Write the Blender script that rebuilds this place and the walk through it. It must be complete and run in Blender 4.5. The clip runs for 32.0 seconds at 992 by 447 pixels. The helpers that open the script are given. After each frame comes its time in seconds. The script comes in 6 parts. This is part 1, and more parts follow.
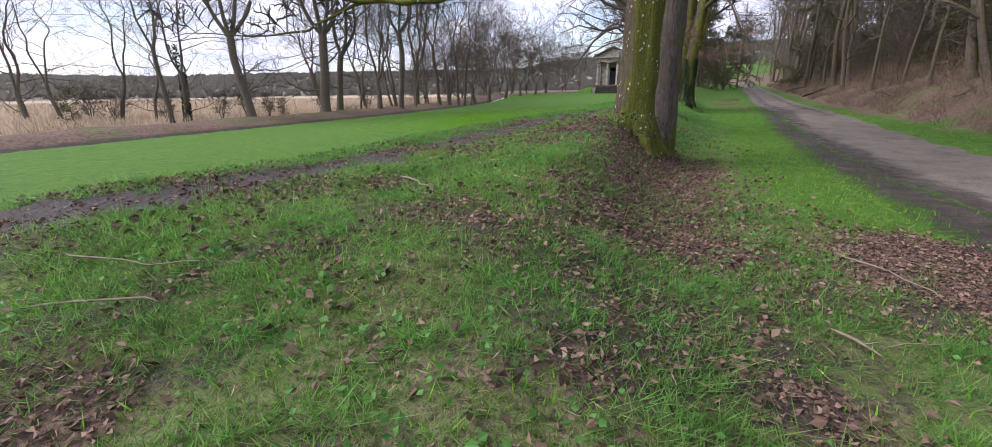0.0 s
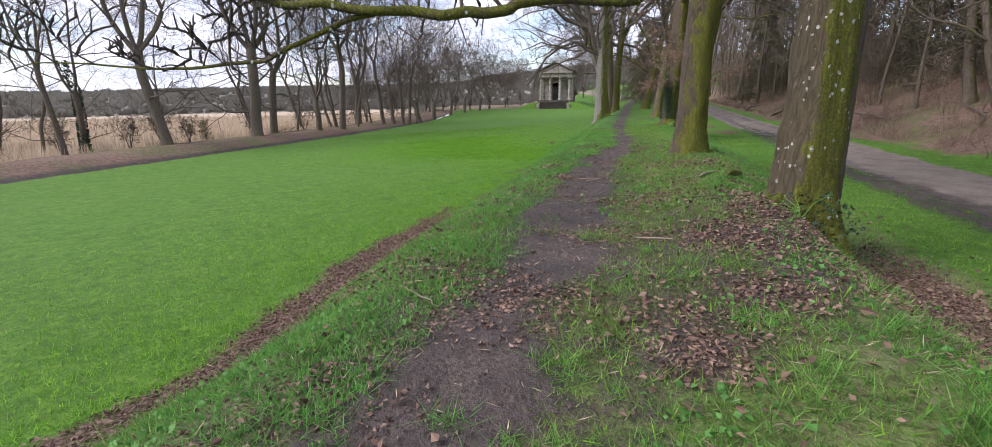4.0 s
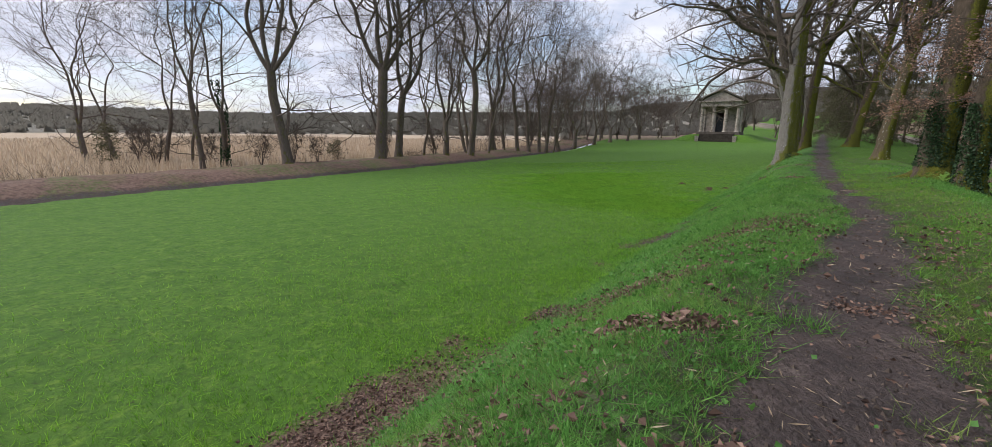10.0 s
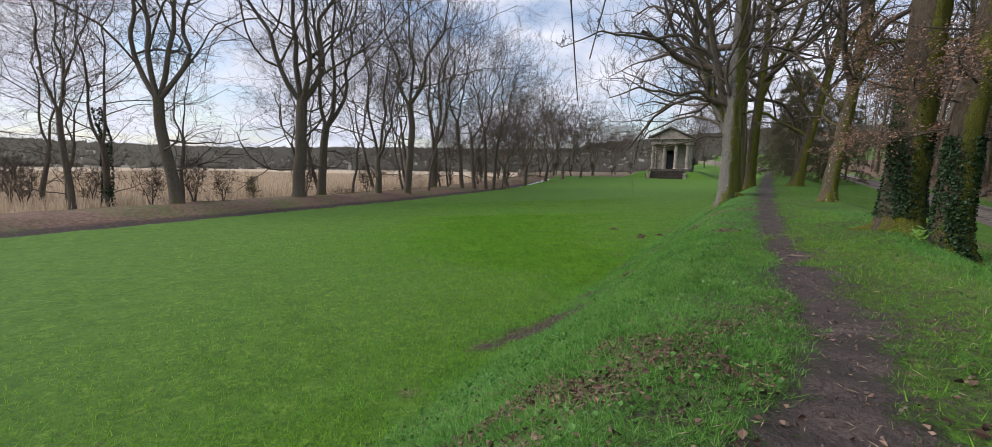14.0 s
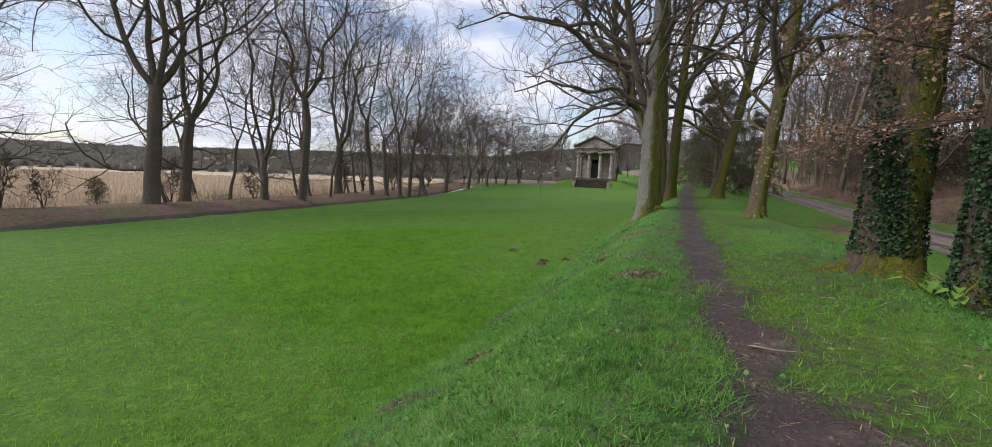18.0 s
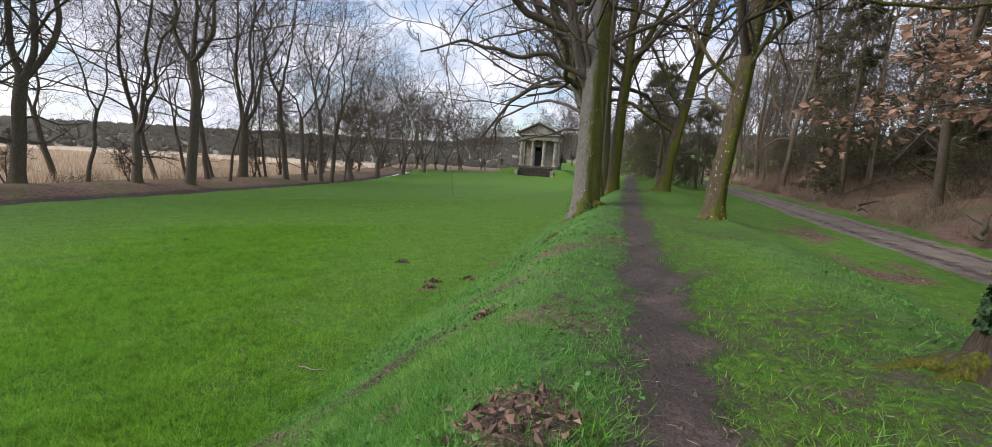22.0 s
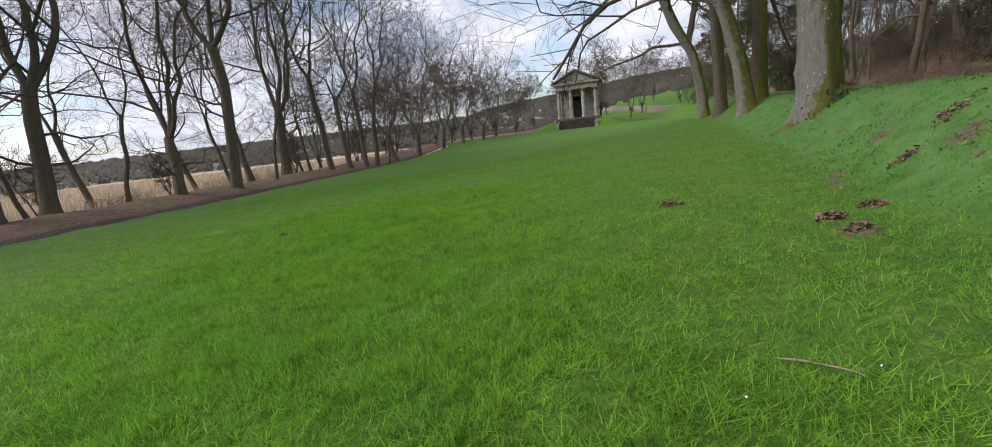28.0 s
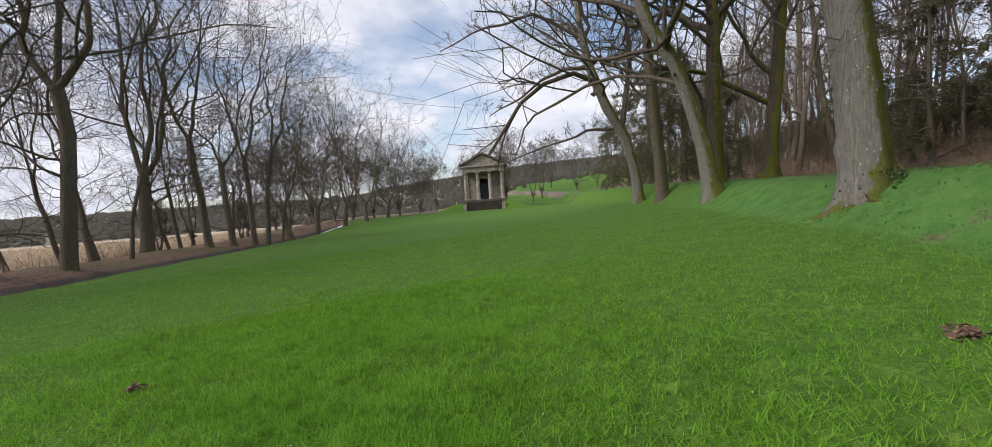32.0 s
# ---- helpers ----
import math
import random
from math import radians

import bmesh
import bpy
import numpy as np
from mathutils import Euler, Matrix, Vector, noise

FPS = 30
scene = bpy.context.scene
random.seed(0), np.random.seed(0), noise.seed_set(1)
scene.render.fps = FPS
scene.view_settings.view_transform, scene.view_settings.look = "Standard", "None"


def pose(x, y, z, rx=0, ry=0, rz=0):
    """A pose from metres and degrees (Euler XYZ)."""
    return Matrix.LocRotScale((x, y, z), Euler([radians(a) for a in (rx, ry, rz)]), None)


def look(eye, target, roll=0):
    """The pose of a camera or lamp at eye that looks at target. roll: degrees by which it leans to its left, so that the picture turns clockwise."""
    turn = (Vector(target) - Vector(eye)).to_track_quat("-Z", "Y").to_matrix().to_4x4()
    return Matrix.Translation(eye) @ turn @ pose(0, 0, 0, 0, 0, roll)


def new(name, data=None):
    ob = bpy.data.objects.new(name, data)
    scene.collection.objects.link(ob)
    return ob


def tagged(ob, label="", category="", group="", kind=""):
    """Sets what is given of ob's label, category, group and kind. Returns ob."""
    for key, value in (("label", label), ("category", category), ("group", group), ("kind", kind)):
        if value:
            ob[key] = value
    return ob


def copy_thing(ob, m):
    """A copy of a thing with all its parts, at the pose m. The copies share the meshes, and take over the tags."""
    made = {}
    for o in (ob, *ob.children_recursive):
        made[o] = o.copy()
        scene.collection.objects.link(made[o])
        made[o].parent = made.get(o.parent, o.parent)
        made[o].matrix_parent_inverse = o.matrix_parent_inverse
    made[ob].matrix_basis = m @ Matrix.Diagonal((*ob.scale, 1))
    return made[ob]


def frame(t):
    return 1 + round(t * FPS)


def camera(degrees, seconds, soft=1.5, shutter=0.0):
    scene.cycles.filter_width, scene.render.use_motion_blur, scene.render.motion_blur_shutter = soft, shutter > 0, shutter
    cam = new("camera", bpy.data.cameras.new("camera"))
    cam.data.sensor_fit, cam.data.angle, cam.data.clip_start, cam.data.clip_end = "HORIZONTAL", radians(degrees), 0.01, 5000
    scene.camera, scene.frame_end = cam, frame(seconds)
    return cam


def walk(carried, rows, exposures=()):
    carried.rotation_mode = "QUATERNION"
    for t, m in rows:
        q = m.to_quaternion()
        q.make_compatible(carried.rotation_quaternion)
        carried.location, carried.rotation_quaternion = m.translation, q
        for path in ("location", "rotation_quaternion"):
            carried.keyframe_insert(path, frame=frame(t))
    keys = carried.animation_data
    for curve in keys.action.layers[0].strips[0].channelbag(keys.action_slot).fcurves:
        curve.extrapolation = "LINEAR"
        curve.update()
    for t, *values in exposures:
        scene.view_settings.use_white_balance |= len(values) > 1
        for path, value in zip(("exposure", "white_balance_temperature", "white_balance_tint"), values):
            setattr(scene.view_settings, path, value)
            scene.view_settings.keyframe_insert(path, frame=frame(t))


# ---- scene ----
cam = camera(92.8, 32.0, 0.4)
PATH = [
    (0, (-0.097, -0.331, 1.513), (-0.098, 1.591, 0.961), -0.6),
    (0.5, (-0.349, 0.161, 1.585), (-0.459, 2.083, 1.041), 4.1),
    (1, (-0.537, 0.678, 1.687), (-0.766, 2.585, 1.131), 0.2),
    (1.5, (-0.828, 1.125, 1.82), (-1.039, 3.034, 1.263), 3.9),
    (2, (-1.009, 1.612, 1.944), (-1.136, 3.533, 1.402), -2.2),
    (2.5, (-1.271, 2.09, 2.031), (-1.255, 4.016, 1.49), 1.1),
    (3, (-1.497, 2.531, 2.098), (-1.364, 4.461, 1.59), -1.2),
    (3.5, (-1.736, 3.108, 2.12), (-1.526, 5.03, 1.607), -1.8),
    (4, (-1.917, 3.666, 2.147), (-1.665, 5.585, 1.642), -1.0),
    (4.5, (-1.934, 4.313, 2.118), (-1.723, 6.258, 1.701), -2.0),
    (6.5, (-1.601, 6.761, 2.026), (-1.498, 8.724, 1.658), -1.1),
    (7, (-1.442, 7.359, 2.032), (-1.382, 9.326, 1.672), 0.5),
    (7.5, (-1.158, 7.931, 2.023), (-1.135, 9.896, 1.654), -1.2),
    (8, (-1.02, 8.494, 2.029), (-1.094, 10.459, 1.661), 1.9),
    (8.5, (-0.789, 9.052, 2.031), (-1.117, 10.989, 1.656), -1.0),
    (9, (-0.607, 9.617, 2.029), (-1.049, 11.53, 1.646), 1.9),
    (9.5, (-0.298, 10.217, 2.038), (-0.701, 12.137, 1.652), -1.3),
    (10, (-0.064, 10.864, 2.019), (-0.405, 12.795, 1.627), 0.7),
    (10.5, (0.285, 11.446, 2.037), (0.004, 13.39, 1.662), -2.2),
    (11, (0.554, 11.994, 2.034), (0.316, 13.946, 1.672), 2.7),
    (11.5, (0.842, 12.514, 2.069), (0.609, 14.474, 1.749), 1.1),
    (12, (1.03, 13.07, 2.073), (0.478, 14.961, 1.728), -2.4),
    (12.5, (1.33, 13.492, 2.131), (0.85, 15.407, 1.811), -1.1),
    (13, (1.567, 14.018, 2.104), (1.106, 15.95, 1.864), 0.7),
    (13.5, (1.802, 14.549, 2.102), (1.577, 16.523, 1.868), 1.5),
    (14, (2.022, 15.182, 2.104), (1.824, 17.157, 1.86), 1.0),
    (14.5, (2.15, 15.683, 2.151), (2.003, 17.655, 1.854), 0.9),
    (16.5, (3.121, 18.228, 2.053), (3.175, 20.202, 1.734), 4.5),
    (17, (3.373, 18.796, 2.065), (3.449, 20.773, 1.772), 3.9),
    (17.5, (3.578, 19.337, 2.087), (3.713, 21.312, 1.806), 4.5),
    (18, (3.86, 19.891, 2.08), (3.943, 21.878, 1.872), 2.1),
    (18.5, (4.037, 20.441, 2.149), (4.01, 22.428, 1.928), 0.3),
    (19, (4.322, 20.918, 2.149), (4.002, 22.89, 2.059), -2.2),
    (19.5, (4.557, 21.5, 2.077), (4.433, 23.483, 1.845), 2.0),
    (20, (4.859, 22.023, 2.09), (4.764, 24.006, 1.846), 1.8),
    (20.5, (5.041, 22.595, 2.093), (4.971, 24.578, 1.845), 2.5),
    (21, (5.298, 23.174, 2.085), (5.342, 25.158, 1.838), 3.0),
    (21.5, (5.461, 23.775, 2.108), (5.582, 25.756, 1.859), 3.1),
    (22, (5.757, 24.348, 2.086), (6.063, 26.309, 1.833), 3.5),
    (22.5, (5.912, 24.86, 2.104), (6.25, 26.813, 1.837), 6.7),
    (23, (6.086, 25.367, 2.073), (6.312, 27.334, 1.791), 6.2),
    (23.5, (6.091, 25.782, 2.004), (6.02, 27.752, 1.668), 8.9),
    (24, (6.097, 26.121, 1.918), (5.872, 28.071, 1.534), 10.2),
    (24.5, (5.979, 26.521, 1.762), (5.669, 28.451, 1.34), 8.1),
    (26.5, (3.657, 28.513, 0.749), (3.898, 30.44, 0.268), -6.8),
    (27, (2.85, 29.072, 0.597), (3.056, 30.99, 0.068), -5.9),
    (27.5, (2.252, 29.577, 0.683), (2.396, 31.526, 0.257), -5.2),
    (28, (1.865, 30.18, 0.669), (2.051, 32.137, 0.297), -6.5),
    (28.5, (1.548, 30.754, 0.668), (1.861, 32.698, 0.318), -5.0),
    (29, (1.337, 31.387, 0.695), (1.729, 33.338, 0.493), -4.7),
    (29.5, (1.112, 31.913, 0.708), (1.591, 33.843, 0.495), -2.4),
    (30, (0.875, 32.436, 0.662), (1.373, 34.361, 0.449), -4.2),
    (30.5, (0.67, 32.963, 0.695), (1.165, 34.892, 0.508), -4.0),
    (31, (0.541, 33.554, 0.702), (1.052, 35.486, 0.639), -8.1),
    (31.5, (0.366, 34.175, 0.671), (0.924, 36.094, 0.598), -3.3),
    (32, (0.334, 34.695, 0.661), (0.992, 36.582, 0.584), -4.3),
]
walk(cam, [(t, look(eye, target, roll)) for t, eye, target, roll in PATH], [(0.0, 0.9, 6200, 18), (4.5, 0.95, 6250, 17), (7.0, 0.92, 6300, 16), (8.0, 0.85, 6300, 15), (9.0, 0.52, 6400, 14), (14.0, 0.45, 6450, 13), (18.0, 0.52, 6500, 13), (23.0, 0.7, 6550, 13), (27.0, 0.66, 6600, 12), (28.0, 0.58, 6600, 12), (30.0, 0.5, 6700, 12), (32.0, 0.5, 6700, 12)])

# ---- world, sun ----
world = bpy.data.worlds.new("sky")
scene.world = world
world.use_nodes = True
SUN_EL, SUN_AZ = radians(40), radians(-96)
SUN_DIR = Vector((math.sin(SUN_AZ) * math.cos(SUN_EL), math.cos(SUN_AZ) * math.cos(SUN_EL), math.sin(SUN_EL)))
wn, wl = world.node_tree.nodes, world.node_tree.links
wn.clear()
sky = wn.new("ShaderNodeTexSky")
sky.sky_type, sky.sun_disc, sky.sun_elevation, sky.sun_rotation = "NISHITA", False, SUN_EL, SUN_AZ
sky.air_density, sky.dust_density = 1.0, 1.0
tc = wn.new("ShaderNodeTexCoord")
# clouds: direction projected on a flat layer
sep = wn.new("ShaderNodeSeparateXYZ")
wl.new(tc.outputs["Generated"], sep.inputs[0])
zz = wn.new("ShaderNodeMath"); zz.operation = "MAXIMUM"; zz.inputs[1].default_value = 0.0
wl.new(sep.outputs[2], zz.inputs[0])
za = wn.new("ShaderNodeMath"); za.operation = "ADD"; za.inputs[1].default_value = 0.22
wl.new(zz.outputs[0], za.inputs[0])
dx = wn.new("ShaderNodeMath"); dx.operation = "DIVIDE"
dy = wn.new("ShaderNodeMath"); dy.operation = "DIVIDE"
wl.new(sep.outputs[0], dx.inputs[0]); wl.new(za.outputs[0], dx.inputs[1])
wl.new(sep.outputs[1], dy.inputs[0]); wl.new(za.outputs[0], dy.inputs[1])
com = wn.new("ShaderNodeCombineXYZ")
wl.new(dx.outputs[0], com.inputs[0]); wl.new(dy.outputs[0], com.inputs[1])
cn = wn.new("ShaderNodeTexNoise")
cn.inputs["Scale"].default_value, cn.inputs["Detail"].default_value, cn.inputs["Roughness"].default_value = 1.15, 9, 0.55
wl.new(com.outputs[0], cn.inputs["Vector"])
cr = wn.new("ShaderNodeValToRGB")
cr.color_ramp.elements[0].position, cr.color_ramp.elements[1].position = 0.36, 0.53
wl.new(cn.outputs[0], cr.inputs[0])
# cloud tone: bright tops, grey bellies
cn2 = wn.new("ShaderNodeTexNoise")
cn2.inputs["Scale"].default_value, cn2.inputs["Detail"].default_value = 2.3, 7
wl.new(com.outputs[0], cn2.inputs["Vector"])
ct = wn.new("ShaderNodeValToRGB")
ct.color_ramp.elements[0].position, ct.color_ramp.elements[1].position = 0.3, 0.72
ct.color_ramp.elements[0].color = (3.2, 3.5, 4.3, 1)
ct.color_ramp.elements[1].color = (5.6, 5.8, 6.3, 1)
wl.new(cn2.outputs[0], ct.inputs[0])
mx = wn.new("ShaderNodeMix"); mx.data_type = "RGBA"
wl.new(cr.outputs[0], mx.inputs[0]); wl.new(sky.outputs[0], mx.inputs[6]); wl.new(ct.outputs[0], mx.inputs[7])
bg = wn.new("ShaderNodeBackground")
bg.inputs[1].default_value = 0.13
wl.new(mx.outputs[2], bg.inputs[0])
wo = wn.new("ShaderNodeOutputWorld")
wl.new(bg.outputs[0], wo.inputs[0])

sun = new("sun", bpy.data.lights.new("sun", "SUN"))
sun.data.energy, sun.data.angle, sun.data.color = 2.3, radians(38), (1.0, 0.96, 0.9)
sun.matrix_world = look((0, 0, 60), Vector((0, 0, 60)) - SUN_DIR)

# ---- materials ----
class Nodes:
    """Short hand for building a node material."""

    def __init__(self, name):
        self.mat = bpy.data.materials.new(name)
        self.mat.use_nodes = True
        self.n, self.l = self.mat.node_tree.nodes, self.mat.node_tree.links
        self.n.clear()
        self.bsdf = self.n.new("ShaderNodeBsdfPrincipled")
        out = self.n.new("ShaderNodeOutputMaterial")
        self.l.new(self.bsdf.outputs[0], out.inputs[0])
        self.out = out

    def put(self, socket, value):
        if isinstance(value, bpy.types.NodeSocket):
            self.l.new(value, socket)
        elif isinstance(value, (tuple, list)):
            socket.default_value = (*value, 1) if len(value) == 3 and socket.type == "RGBA" else value
        else:
            socket.default_value = value

    def coord(self, kind="Object"):
        if kind == "Position":
            return self.n.new("ShaderNodeNewGeometry").outputs["Position"]
        return self.n.new("ShaderNodeTexCoord").outputs[kind]

    def mapped(self, vec, scale=(1, 1, 1)):
        m = self.n.new("ShaderNodeMapping")
        self.l.new(vec, m.inputs[0])
        m.inputs["Scale"].default_value = scale
        return m.outputs[0]

    def noise(self, vec, scale, detail=4, rough=0.55, distort=0.0):
        t = self.n.new("ShaderNodeTexNoise")
        self.l.new(vec, t.inputs["Vector"])
        t.inputs["Scale"].default_value, t.inputs["Detail"].default_value = scale, detail
        t.inputs["Roughness"].default_value, t.inputs["Distortion"].default_value = rough, distort
        return t.outputs[0]

    def voronoi(self, vec, scale, out="Distance"):
        t = self.n.new("ShaderNodeTexVoronoi")
        self.l.new(vec, t.inputs["Vector"])
        t.inputs["Scale"].default_value = scale
        return t.outputs[out]

    def ramp(self, fac, *stops):
        r = self.n.new("ShaderNodeValToRGB")
        e = r.color_ramp.elements
        while len(e) < len(stops):
            e.new(0.5)
        for el, (p, c) in zip(e, stops):
            el.position = p
            el.color = (*c, 1) if isinstance(c, tuple) else (c, c, c, 1)
        self.l.new(fac, r.inputs[0])
        return r.outputs[0]

    def math(self, op, a, b=0.0, clamp=False):
        m = self.n.new("ShaderNodeMath")
        m.operation, m.use_clamp = op, clamp
        self.put(m.inputs[0], a), self.put(m.inputs[1], b)
        return m.outputs[0]

    def mix(self, fac, a, b):
        m = self.n.new("ShaderNodeMix")
        m.data_type = "RGBA"
        self.put(m.inputs[0], fac), self.put(m.inputs[6], a), self.put(m.inputs[7], b)
        return m.outputs[2]

    def attr(self, name):
        a = self.n.new("ShaderNodeAttribute")
        a.attribute_name = name
        s = self.n.new("ShaderNodeSeparateColor")
        self.l.new(a.outputs["Color"], s.inputs[0])
        return s.outputs

    def normal_axis(self, axis):
        g = self.n.new("ShaderNodeNewGeometry")
        d = self.n.new("ShaderNodeVectorMath")
        d.operation = "DOT_PRODUCT"
        self.l.new(g.outputs["Normal"], d.inputs[0])
        d.inputs[1].default_value = axis
        return d.outputs["Value"]

    def random(self):
        return self.n.new("ShaderNodeObjectInfo").outputs["Random"]

    def island(self):
        return self.n.new("ShaderNodeNewGeometry").outputs["Random Per Island"]

    def bump(self, height, strength=0.5, distance=0.02):
        b = self.n.new("ShaderNodeBump")
        self.l.new(height, b.inputs["Height"])
        b.inputs["Strength"].default_value, b.inputs["Distance"].default_value = strength, distance
        self.l.new(b.outputs[0], self.bsdf.inputs["Normal"])

    def done(self, color, rough=0.8, metal=0.0, spec=0.3):
        self.put(self.bsdf.inputs["Base Color"], color)
        self.put(self.bsdf.inputs["Roughness"], rough)
        self.bsdf.inputs["Metallic"].default_value = metal
        self.bsdf.inputs["Specular IOR Level"].default_value = spec
        return self.mat


def ground_material():
    k = Nodes("ground")
    p = k.coord("Position")
    big, mid, fine = k.noise(p, 0.35, 3), k.noise(p, 2.6, 5), k.noise(p, 28, 4, 0.7)
    blades = k.noise(k.mapped(p, (60, 60, 20)), 1.0, 3, 0.7)
    grass = k.ramp(mid, (0.25, (0.05, 0.115, 0.012)), (0.5, (0.083, 0.183, 0.018)), (0.75, (0.125, 0.235, 0.028)))
    grass = k.mix(k.ramp(big, (0.35, 0.0), (0.7, 0.4)), grass, (0.078, 0.19, 0.016))
    grass = k.mix(k.ramp(blades, (0.3, 0.55), (0.62, 0.0)), grass, (0.045, 0.11, 0.012))
    tuft, clumps = k.noise(p, 12, 5, 0.7), k.noise(p, 4.5, 4, 0.65)
    # dark green noise: shadow between tufts put into the ground's grass colour
    grass = k.mix(k.ramp(tuft, (0.36, 0.7), (0.52, 0.0)), grass, (0.035, 0.085, 0.012))
    grass = k.mix(k.math("MULTIPLY", k.ramp(clumps, (0.5, 0.0), (0.68, 0.6)), k.ramp(tuft, (0.45, 0.0), (0.6, 1.0))), grass, (0.22, 0.34, 0.05))
    mud = k.ramp(mid, (0.3, (0.04, 0.031, 0.029)), (0.55, (0.095, 0.073, 0.067)), (0.8, (0.165, 0.13, 0.115)))
    mud = k.mix(k.ramp(fine, (0.38, 0.8), (0.58, 0.0)), mud, (0.045, 0.034, 0.029))
    leaf = k.voronoi(p, 26, "Color")
    leaf_t = k.n.new("ShaderNodeSeparateColor")
    k.l.new(leaf, leaf_t.inputs[0])
    leaves = k.ramp(leaf_t.outputs[0], (0.0, (0.055, 0.035, 0.028)), (0.5, (0.13, 0.08, 0.062)), (1.0, (0.23, 0.155, 0.12)))
    road = k.ramp(k.noise(p, 1.3, 6, 0.65), (0.3, (0.15, 0.12, 0.1)), (0.5, (0.235, 0.195, 0.165)), (0.75, (0.3, 0.255, 0.215)))
    road = k.mix(k.ramp(fine, (0.4, 0.45), (0.6, 0.0)), road, (0.06, 0.048, 0.038))
    rut = k.ramp(k.math("ADD", k.attr("mask_c")[1], k.math("MULTIPLY", k.math("SUBTRACT", k.noise(p, 3.2, 5, 0.65), 0.5), 1.3)), (0.4, 0.0), (0.62, 1.0))
    road = k.mix(k.math("MULTIPLY", rut, 0.85), road, k.ramp(fine, (0.35, (0.03, 0.024, 0.021)), (0.65, (0.1, 0.08, 0.068))))
    reed = k.ramp(k.noise(k.mapped(p, (1, 1, 0.2)), 0.5, 6, 0.7), (0.3, (0.34, 0.26, 0.18)), (0.6, (0.46, 0.365, 0.26)), (0.8, (0.54, 0.44, 0.325)))
    litter = k.ramp(k.noise(p, 5, 6, 0.7), (0.3, (0.07, 0.044, 0.033)), (0.5, (0.165, 0.104, 0.079)), (0.75, (0.26, 0.175, 0.135)))
    litter = k.mix(k.ramp(k.noise(p, 0.55, 5, 0.65), (0.5, 0.0), (0.7, 0.45)), litter, (0.115, 0.125, 0.045))
    a, b = k.attr("mask_a"), k.attr("mask_b")
    patchy = k.noise(p, 7.5, 5, 0.65)
    edge = k.math("SUBTRACT", k.math("ADD", k.math("ADD", k.math("MULTIPLY", mid, 0.6), k.math("MULTIPLY", patchy, 0.8)), k.math("MULTIPLY", fine, 0.7)), 1.05)

    def broken(mask, soft=0.22, rag=1.0):
        v = k.math("ADD", mask, k.math("MULTIPLY", edge, rag))
        return k.ramp(v, (0.5 - soft, 0.0), (0.5 + soft, 1.0))

    fl = broken(a[1])
    fm = broken(a[0], 0.2, 1.5)
    grass = k.mix(k.math("MULTIPLY", b[2], 0.75), grass, k.ramp(mid, (0.3, (0.055, 0.145, 0.03)), (0.7, (0.10, 0.235, 0.06))))
    holes = k.math("MULTIPLY", k.ramp(k.noise(p, 6.5, 5, 0.7), (0.62, 0.0), (0.68, 1.0)), 0.75)
    grass = k.mix(holes, grass, (0.045, 0.05, 0.02))
    worn = k.ramp(k.math("ADD", k.math("MULTIPLY", patchy, 0.6), k.math("MULTIPLY", fine, 0.4)), (0.34, (0.0975, 0.0702, 0.0468)), (0.46, (0.195, 0.142, 0.0975)), (0.53, (0.156, 0.169, 0.0715)), (0.66, (0.15, 0.25, 0.0715)))
    worn = k.mix(k.ramp(leaf_t.outputs[1], (0.62, 0.0), (0.68, 0.8)), worn, leaves)
    grass = k.mix(broken(k.attr("mask_c")[0], 0.3, 1.3), grass, worn)
    c = k.mix(broken(b[1]), grass, litter)
    c = k.mix(broken(b[0]), c, reed)
    c = k.mix(fl, c, leaves)
    c = k.mix(fm, c, mud)
    c = k.mix(broken(a[2], 0.12), c, road)
    dist = k.n.new("ShaderNodeVectorMath")
    dist.operation = "LENGTH"
    k.l.new(p, dist.inputs[0])
    hills = k.ramp(k.noise(p, 0.06, 6, 0.7), (0.3, (0.135, 0.13, 0.1)), (0.5, (0.165, 0.154, 0.123)), (0.75, (0.2, 0.182, 0.147)))
    c = k.mix(k.ramp(k.math("MULTIPLY", dist.outputs["Value"], 0.001), (0.26, 0.0), (0.30, 1.0)), c, hills)
    wet = k.math("MAXIMUM", k.math("MULTIPLY", fm, k.ramp(mid, (0.35, 1.0), (0.6, 0.0))), k.math("MULTIPLY", k.math("MULTIPLY", rut, broken(a[2], 0.12)), k.ramp(mid, (0.42, 1.2), (0.55, 0.2))))
    rough = k.math("SUBTRACT", 0.92, k.math("MULTIPLY", wet, 0.5))
    h = k.math("ADD", k.math("ADD", k.math("ADD", k.math("MULTIPLY", tuft, 1.2), k.math("MULTIPLY", fine, 0.5)), k.math("MULTIPLY", blades, 0.6)), k.math("MULTIPLY", k.math("MULTIPLY", patchy, fm), 2.2))
    k.bump(h, 0.9, 0.035)
    return k.done(c, rough, 0.0, 0.25)


